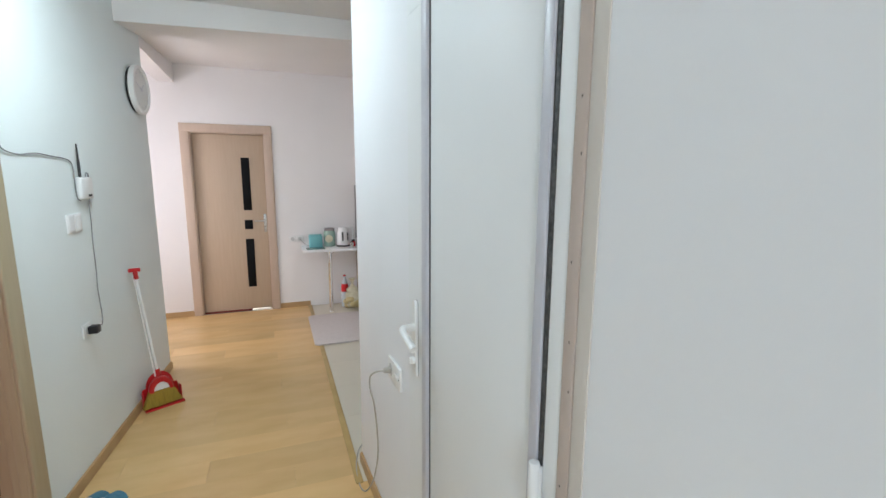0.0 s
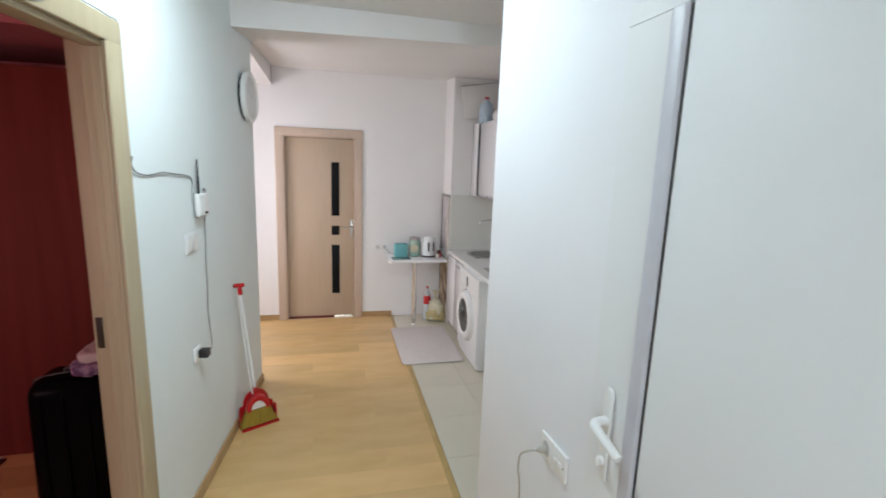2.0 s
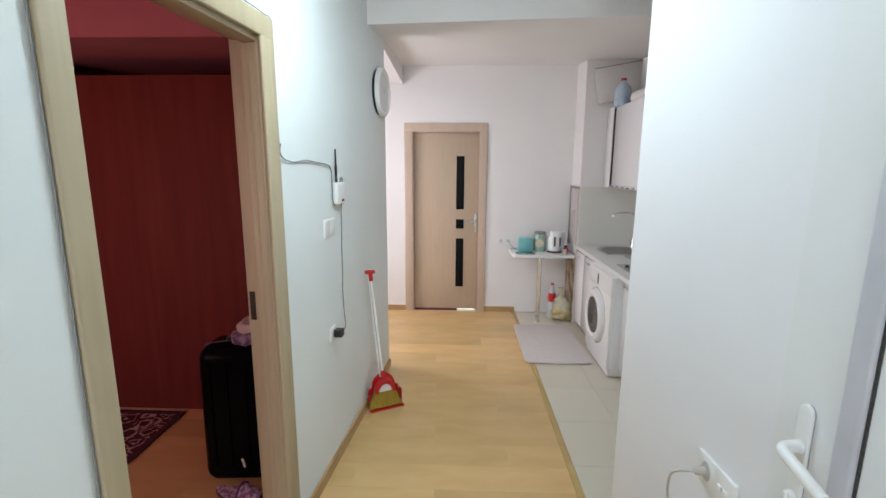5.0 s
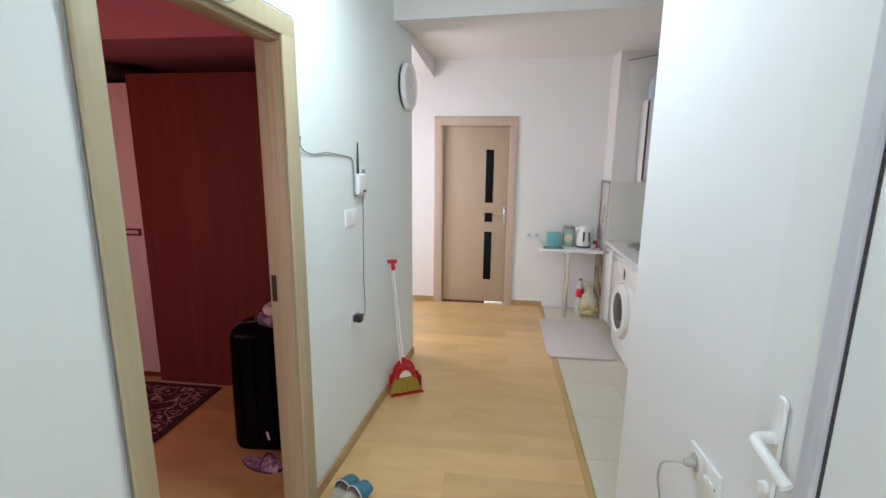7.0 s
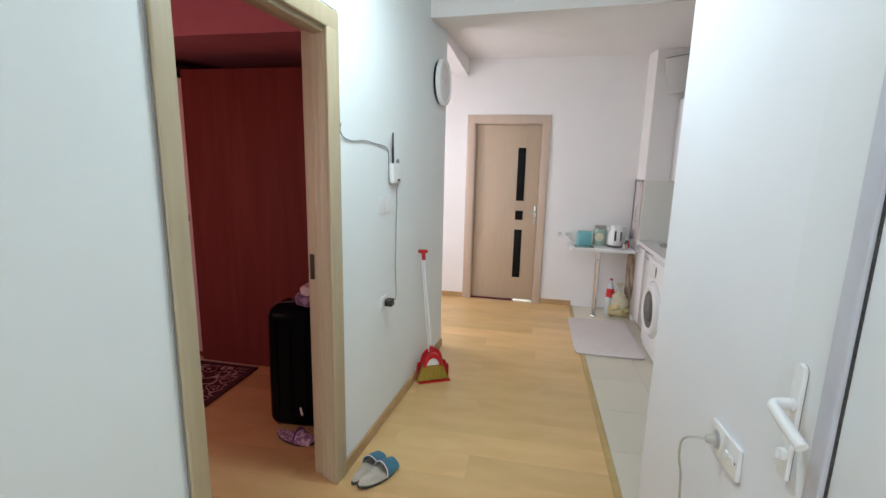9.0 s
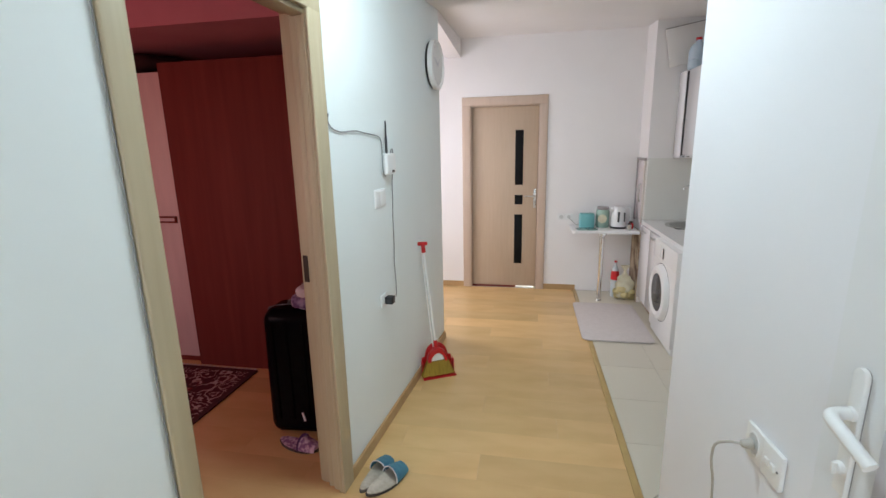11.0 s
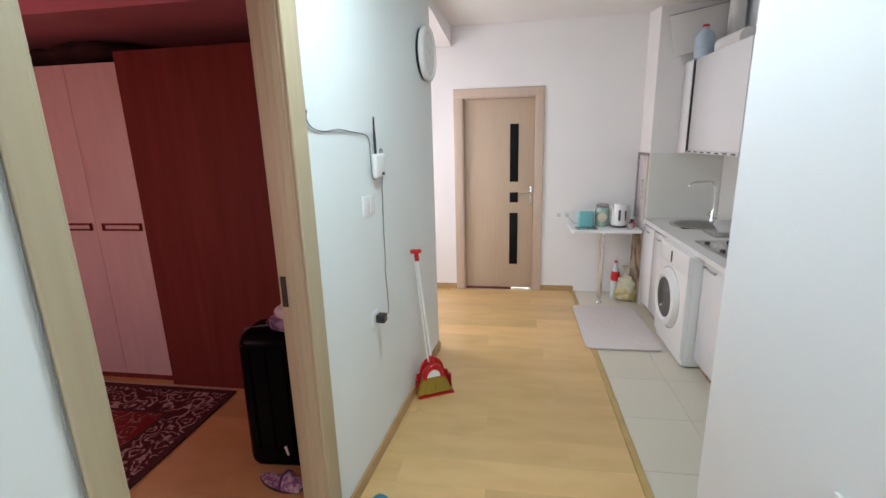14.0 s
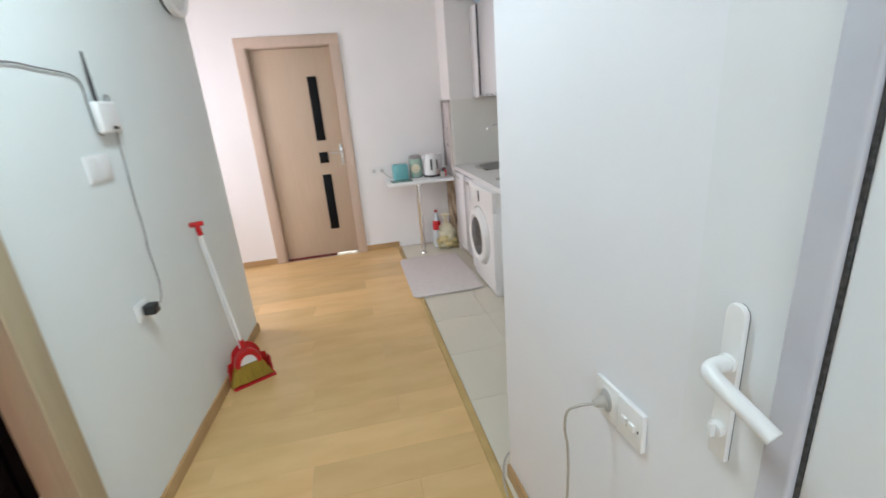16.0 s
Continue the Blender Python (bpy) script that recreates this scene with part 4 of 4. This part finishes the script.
for s in (-0.015, 0.010):
    part("toggle", B((0.010, 0.017, s - 0.009, s + 0.009, -0.007, 0.007), bevel=0.002), M_PLASTIC, ds)
part("indicator", C((0.0115, 0.028, 0.0), (0.0135, 0.028, 0.0), 0.0025, seg=10), M_DARKGREY, ds)
solid("plug_cable", join(C((0.488, 1.767, 0.804), (0.460, 1.771, 0.801), 0.0150, 0.009, seg=16, bevel=0.003),
                         tube([(0.461, 1.771, 0.801), (0.432, 1.782, 0.796), (0.412, 1.80, 0.772), (0.415, 1.815, 0.71), (0.435, 1.835, 0.63), (0.452, 1.86, 0.50), (0.462, 1.89, 0.36), (0.456, 1.95, 0.20), (0.446, 2.06, 0.06), (0.44, 2.16, 0.008), (0.445, 2.27, 0.006), (0.462, 2.36, 0.02), (0.49, 2.40, 0.07), (0.54, 2.41, 0.09), (0.60, 2.40, 0.05), (0.70, 2.42, 0.0065)], 0.0035, 8)),
      M_PLUG, "beige plug and cable hanging to the floor", "cable", EAST)

# far wall sockets
for k, x in enumerate((0.286, 0.367)):
    outlet("wall_socket", "white socket on the end wall above the table", pose(x, 5.6, 0.83, 0, 0, -90), 0.0405)
solid("kettle_cable", tube([(0.367, 5.588, 0.825), (0.372, 5.56, 0.82), (0.40, 5.55, 0.79), (0.44, 5.54, 0.757), (0.52, 5.55, 0.752), (0.70, 5.565, 0.752), (0.80, 5.53, 0.752), (0.83, 5.50, 0.755)], 0.0035, 8), M_GREYCABLE,
      "pale kettle cable from the end wall socket", "cable")


# broom and dustpan leaning on the wall
def broom():
    t = thing("broom", "red broom with yellow bristles leaning on the wall", "broom", pose(-0.683, 3.455, 0, 0, 0, 28))
    top = Vector((-0.068, 0.045, 0.955))
    neck = Vector((0.0, 0.02, 0.215))
    part("stick", C(neck, top, 0.0078, seg=16), M_PLASTIC, t, "white tube handle")
    d = (top - neck).normalized()
    part("hook_cap", join(C(top - d * 0.055, top + d * 0.012, 0.014, seg=16, bevel=0.003), C(top + Vector((-0.035, -0.005, 0.008)), top + Vector((0.03, 0.002, 0.004)), 0.013, seg=16, bevel=0.003)), M_RED, t, "red hanging cap")
    # fan-shaped brush head with an arched red hood
    hood = bmesh.new()
    n = 24
    rows = []
    for y, grow in ((-0.018, 1.0), (-0.026, 0.93), (-0.026, 0.66), (0.022, 0.66), (0.022, 0.93), (0.014, 1.0)):
        rows.append([hood.verts.new((0.074 * grow * math.cos(math.pi * k / n), y, 0.120 + 0.098 * grow * math.sin(math.pi * k / n))) for k in range(n + 1)])
    for a, b in zip(rows, rows[1:] + rows[:1]):
        for k in range(n):
            hood.faces.new((a[k], a[k + 1], b[k + 1], b[k]))
    hood.faces.new([r[0] for r in rows])
    hood.faces.new([r[-1] for r in rows])
    part("hood", hood, M_RED, t, "red arched hood")
    part("hood_window", slab([(0.047 * math.cos(math.pi * k / n), 0.058 * math.sin(math.pi * k / n)) for k in range(n + 1)], 0, 0.006), M_PAPER, t, "pale half-round centre", pose(0, -0.012, 0.122, 90, 0, 0))
    part("collar", C(neck - Vector((0, 0, 0.02)), neck + d * 0.05, 0.017, 0.013, seg=16), M_RED, t, "red collar")
    rr = random.Random(8)
    for k in range(26):
        s = -1 + 2 * k / 25
        b = bmesh.new()
        x0, x1 = s * 0.070, s * 0.112
        w = 0.0054
        for y0 in (-0.014, 0.004):
            j = 0.004 * (rr.random() - 0.5)
            lo = [b.verts.new((x1 + dx * w * 1.1 + j, y0 + dy * 0.009 - 0.012, 0.020 + 0.006 * rr.random())) for dx, dy in ((-1, -1), (1, -1), (1, 1), (-1, 1))]
            hi = [b.verts.new((x0 + dx * w * 0.8, y0 + dy * 0.008, 0.128)) for dx, dy in ((-1, -1), (1, -1), (1, 1), (-1, 1))]
            b.faces.new(lo)
            b.faces.new(hi)
            for i in range(4):
                b.faces.new((lo[i], lo[(i + 1) % 4], hi[(i + 1) % 4], hi[i]))
        part("bristle_tuft", b, M_BRISTLE, t)
    return t


broom()
dp = thing("dustpan", "red plastic dustpan standing behind the broom", "dustpan", pose(-0.690, 3.490, 0, 0, 0, 28))
part("back_plate", slab([(0.118, 0.0), (0.108, 0.12)] + [(0.084 * math.cos(math.pi * k / 16), 0.125 + 0.098 * math.sin(math.pi * k / 16)) for k in range(17)] + [(-0.108, 0.12), (-0.118, 0.0)], -0.004, 0.004, 0.001), M_RED, dp, "", pose(0, 0.012, 0.006, 84, 0, 0))
part("stick", C((-0.020, 0.028, 0.20), (-0.083, 0.03, 0.91), 0.005, seg=14), M_PLASTIC, dp, "white tube handle")
part("lip", B((-0.120, 0.120, -0.075, 0.012, 0.0, 0.012), bevel=0.003), M_RED, dp, "dark red front lip")
for s in (-1, 1):
    part("side_wall", B((s * 0.114 - 0.004, s * 0.114 + 0.004, -0.03, 0.012, 0.010, 0.11), bevel=0.002), M_RED, dp)


def slipper(name, m, strap, sole, label, group, band, edge):
    t = thing(name, label, "slipper", m, group)
    n = 28
    out = []
    for k in range(n):
        a = math.tau * k / n
        y = 0.130 * math.sin(a)
        out.append((0.043 * math.cos(a) * (1.0 + 0.14 * math.sin(a)) + 0.006 * math.cos(2 * a), y))
    part("sole", slab([(x * 1.03, y * 1.02) for x, y in out], 0.0, 0.014, 0.004), M_DARKSOLE, t, "dark sole")
    part("insole", slab([(x * 0.97, y * 0.98) for x, y in out], 0.0142, 0.021, 0.003), sole, t)
    b = bmesh.new()
    rows = []
    for i in range(9):
        f = i / 8
        y = 0.015 + 0.095 * f if band else 0.03 + 0.10 * f
        half = 0.049 * (1 - 0.25 * f * f)
        high = 0.058 * (1 - 0.55 * f)
        rows.append([(b.verts.new((half * math.cos(math.pi * k / 14), y, 0.014 + high * math.sin(math.pi * k / 14))),
                      b.verts.new((half * 0.93 * math.cos(math.pi * k / 14), y, 0.014 + (high - 0.004) * math.sin(math.pi * k / 14)))) for k in range(15)])
    for r0, r1 in zip(rows, rows[1:]):
        for k in range(14):
            for s in (0, 1):
                b.faces.new((r0[k][s], r0[k + 1][s], r1[k + 1][s], r1[k][s]))
    for r in (rows[0], rows[-1]):
        for k in range(14):
            b.faces.new((r[k][0], r[k + 1][0], r[k + 1][1], r[k][1]))
    part("strap", b, strap, t, "soft upper strap")
    part("strap_edge", tube([(0.0485 * math.cos(math.pi * k / 10), 0.015 if band else 0.03, 0.014 + 0.058 * math.sin(math.pi * k / 10)) for k in range(11)], 0.003 if band else 0.007, 6, 3), edge, t, "strap edge piping")
    return t


slipper("slipper", pose(-0.785, 2.425, 0.0, 0, 0, -14), M_SLIPBLUE, M_SLIPSOLE, "worn blue open-toe slipper flat on the laminate", "blue slippers", True, M_PALECLOTH)
slipper("slipper", pose(-0.718, 2.385, 0.0115, 0, 14, -28), M_SLIPBLUE, M_SLIPSOLE, "worn blue open-toe slipper leaning on its pair", "blue slippers", True, M_PALECLOTH)
slipper("slipper", pose(-1.285, 2.575, 0.0, 0, 0, -102), M_SLIPPINK, M_SLIPPINK, "lilac patterned house slipper with a purple band", "", False, M_SLIPBAND)

# ---- bedroom ----
wd = thing("wardrobe", "tall wardrobe with cream doors and recessed bar handles", "wardrobe", pose(-0.16, 3.38, 0) @ Matrix.Diagonal((1, 1, 1.045, 1)))
part("carcass", B((-3.98, -2.372, 0.02, 0.56, 0.05, 2.025)), M_WARD, wd)
part("plinth", B((-3.98, -2.372, 0.035, 0.05, 0.0, 0.05)), M_WARD, wd)
for k in range(4):
    x1 = -2.368 - 0.37 * k
    d = part("door", B((x1 - 0.367, x1, 0.0, 0.019, 0.055, 2.03), bevel=0.002), M_CREAM, wd)
    part("handle", join(B((x1 - 0.31, x1 - 0.025, -0.016, -0.006, 1.085, 1.097), bevel=0.002), B((x1 - 0.31, x1 - 0.025, -0.016, -0.006, 1.05, 1.062), bevel=0.002),
                        B((x1 - 0.31, x1 - 0.30, -0.016, 0.0, 1.05, 1.097)), B((x1 - 0.035, x1 - 0.025, -0.016, 0.0, 1.05, 1.097))), M_WARD, d, "dark framed bar handle")
wp = thing("wood_wardrobe", "tall plain red-brown wooden wardrobe side panel", "wardrobe", pose(0, 3.365, 0))
part("front_panel", B((-2.522, -1.06, 0.0, 0.03, 0.0, 2.175), bevel=0.002), M_WARD, wp)
part("carcass", B((-2.52, -1.06, 0.032, 0.56, 0.0, 2.155)), M_WARD, wp)
bl = bmesh.new()
bmesh.ops.create_icosphere(bl, subdivisions=4, radius=1, matrix=Matrix.Translation((-2.93, 3.60, 2.205)) @ Matrix.Diagonal((0.40, 0.2, 0.075, 1)))
solid("folded_blanket", lumpy(bl, 0.05, 6), M_DARKCLOTH, "dark red folded blanket on top of the wardrobe", "blanket")

bb = bmesh.new()
bmesh.ops.create_icosphere(bb, subdivisions=4, radius=1, matrix=Matrix.Translation((-3.50, 3.58, 2.215)) @ Matrix.Diagonal((0.15, 0.16, 0.075, 1)))
solid("plastic_bag", lumpy(bb, 0.05, 10, 5.0), M_BLUEBAG, "dark blue stuffed plastic bag on the cream wardrobe", "bag")

rug = thing("rug", "red oriental rug with a dark flowered border", "rug", pose(-2.91, 2.42, 0))
part("field", slab(rounded(-0.86, 0.86, -1.0, 0.86, 0.004, 1), 0.001, 0.010), M_RUG, rug)
part("centre", slab(rounded(-0.6, 0.6, -0.98, 0.6, 0.004, 1), 0.0101, 0.0108), M_RUGRED, rug, "red flowered centre")
part("border", join(B((0.86, 0.90, -1.0, 0.9, 0.001, 0.0112)), B((-0.9, 0.86, 0.86, 0.90, 0.001, 0.0112)), B((0.60, 0.625, -1.0, 0.60, 0.009, 0.0112)), B((-0.86, 0.625, 0.60, 0.625, 0.009, 0.0112))), M_RUGEDGE, rug, "dark woven border lines")
part("fringe", join(*[B((-0.85 + 0.034 * k, -0.832 + 0.034 * k, 0.90, 0.935, 0.001, 0.004)) for k in range(51)]), M_PALECLOTH, rug)

sc = thing("suitcase", "black upright ribbed suitcase on wheels", "suitcase", pose(-1.295, 2.765, 0, 0, 0, 4) @ Matrix.Diagonal((1, 1, 1.03, 1)))
shell = B((-0.205, 0.205, -0.125, 0.125, 0.014, 0.735), bevel=0.07, seg=6)
for v in shell.verts:
    v.co.x *= 1.0 - 0.09 * v.co.z
part("shell", shell, M_CASE, sc)
for x in (-0.125, -0.045, 0.045, 0.125):
    part("rib", tube([(x, -0.121, 0.12), (x, -0.1265, 0.16), (x, -0.1265, 0.40), (x, -0.1265, 0.61), (x, -0.117, 0.675), (x, -0.09, 0.715)], 0.009, 10), M_CASE, sc)
part("zip", tube([(-0.204, -0.03, 0.11), (-0.194, -0.03, 0.64), (-0.13, -0.03, 0.734), (0.13, -0.03, 0.734), (0.194, -0.03, 0.64), (0.204, -0.03, 0.11)], 0.004, 8), M_DARKGREY, sc, "grey zip")
part("top_handle", tube([(-0.07, 0, 0.73), (-0.06, 0, 0.752), (0.06, 0, 0.752), (0.07, 0, 0.73)], 0.010), M_BLACK, sc)
part("tag", B((-0.006, 0.006, -0.003, 0.003, -0.025, 0.025), bevel=0.002), M_PLASTIC, sc, "small white tag", pose(0.012, -0.128, 0.135, 0, -14, 0))
for x in (-0.16, 0.16):
    for y in (-0.09, 0.09):
        part("wheel", C((x - 0.010, y * 0.6, 0.016), (x + 0.010, y * 0.6, 0.016), 0.016, seg=18), M_DARKGREY, sc)


def folded(x0, x1, y0, y1, z0, z1, amount, seed):
    """A soft folded stack of cloth."""
    bm = B((x0, x1, y0, y1, z0, z1))
    bmesh.ops.subdivide_edges(bm, edges=bm.edges[:], cuts=11, use_grid_fill=True)
    c, h = Vector(((x0 + x1) / 2, (y0 + y1) / 2, (z0 + z1) / 2)), Vector(((x1 - x0) / 2, (y1 - y0) / 2, (z1 - z0) / 2))
    for v in bm.verts:
        d = v.co - c
        u = Vector((d.x / h.x, d.y / h.y, d.z / h.z))
        k = (abs(u.x) ** 5 + abs(u.y) ** 5 + abs(u.z) ** 5) ** 0.2
        v.co = c + d / k
        v.co.z += 0.25 * h.z * u.z * math.sin(9 * u.x + seed) * math.cos(5 * u.y + seed)
    return lumpy(bm, amount, 16, seed)


solid("cloth", folded(-1.315, -1.135, 2.67, 2.86, 0.760, 0.822, 0.014, 0.4), M_CLOTH, "dark purple patterned cloth folded on the suitcase", "cloth")
solid("cloth", folded(-1.285, -1.12, 2.68, 2.85, 0.815, 0.872, 0.018, 2.9), M_PALECLOTH, "white folded cloth on top of the pile", "cloth")


def window(name, label, m, w, h, curtain, label2):
    t = thing(name, label, "window", m, kind="structure")
    part("window_frame", join(B((-w / 2, w / 2, 0, 0.05, 0, 0.05)), B((-w / 2, w / 2, 0, 0.05, h - 0.05, h)), B((-w / 2, -w / 2 + 0.05, 0, 0.05, 0.05, h - 0.05)), B((w / 2 - 0.05, w / 2, 0, 0.05, 0.05, h - 0.05))), M_PVC, t)
    part("window_sill", B((-w / 2 - 0.04, w / 2 + 0.04, 0.0, 0.12, -0.03, 0.0), bevel=0.004), M_PVC, t)
    return t


window("window_bedroom", "white framed bedroom window", pose(-3.3, 0.12, 0.8), 1.3, 1.4, None, "")

# ---- floor pieces ----
PLANK = {}


def piece(name, parent, x0, x1, y0, y1, z0, z1, mat, bevel):
    key = (name, round(x1 - x0, 4), round(y1 - y0, 4))
    if key not in PLANK:
        w, h = (x1 - x0) / 2, (y1 - y0) / 2
        bm = bmesh.new()
        lo = [bm.verts.new((x * w, y * h, z0)) for x, y in ((-1, -1), (1, -1), (1, 1), (-1, 1))]
        mid = [bm.verts.new((x * w, y * h, z1 - bevel)) for x, y in ((-1, -1), (1, -1), (1, 1), (-1, 1))]
        hi = [bm.verts.new((x * (w - bevel), y * (h - bevel), z1)) for x, y in ((-1, -1), (1, -1), (1, 1), (-1, 1))]
        bm.faces.new(hi)
        for a, b in ((lo, mid), (mid, hi)):
            for i in range(4):
                bm.faces.new((a[i], a[(i + 1) % 4], b[(i + 1) % 4], b[i]))
        PLANK[key] = mesh_of(name, bm, mat, False)
    ob = new(name, PLANK[key])
    ob.parent = parent
    ob.location = ((x0 + x1) / 2, (y0 + y1) / 2, 0)


PW, PL = 0.192, 1.285
rows = 49
for r in range(rows):
    y0 = -3.67 + r * PW
    off = (r * 0.437) % PL
    x = -4.3 - off
    xe = 0.436 if y0 > 2.2 else 0.80
    while x < xe:
        a, b = max(x, -4.3 if 0.05 < y0 < 3.9 else -2.3 if y0 > 3.9 else -1.33), min(x + PL - 0.0006, xe)
        if b - a > 0.03 and not (y0 > 4.2 and b < -2.3) and not (y0 < 0.05 and b < -1.35):
            piece("plank", floor, a, b, y0 + 0.0002, min(y0 + PW - 0.0002, 5.598), -0.008, 0.0, M_PLANK, 0.0003)
        x += PL
TS = 0.45
for i in range(3):
    for j in range(8):
        x0, y0 = 0.40 + i * TS, 2.43 - TS + j * TS
        piece("tile", tiles, max(x0, 0.4745) + 0.0010, min(x0 + TS - 0.0010, 1.668), max(y0, 2.205) + 0.0010, min(y0 + TS - 0.0010, 5.598), -0.004, 0.0035, M_TILE, 0.0010)
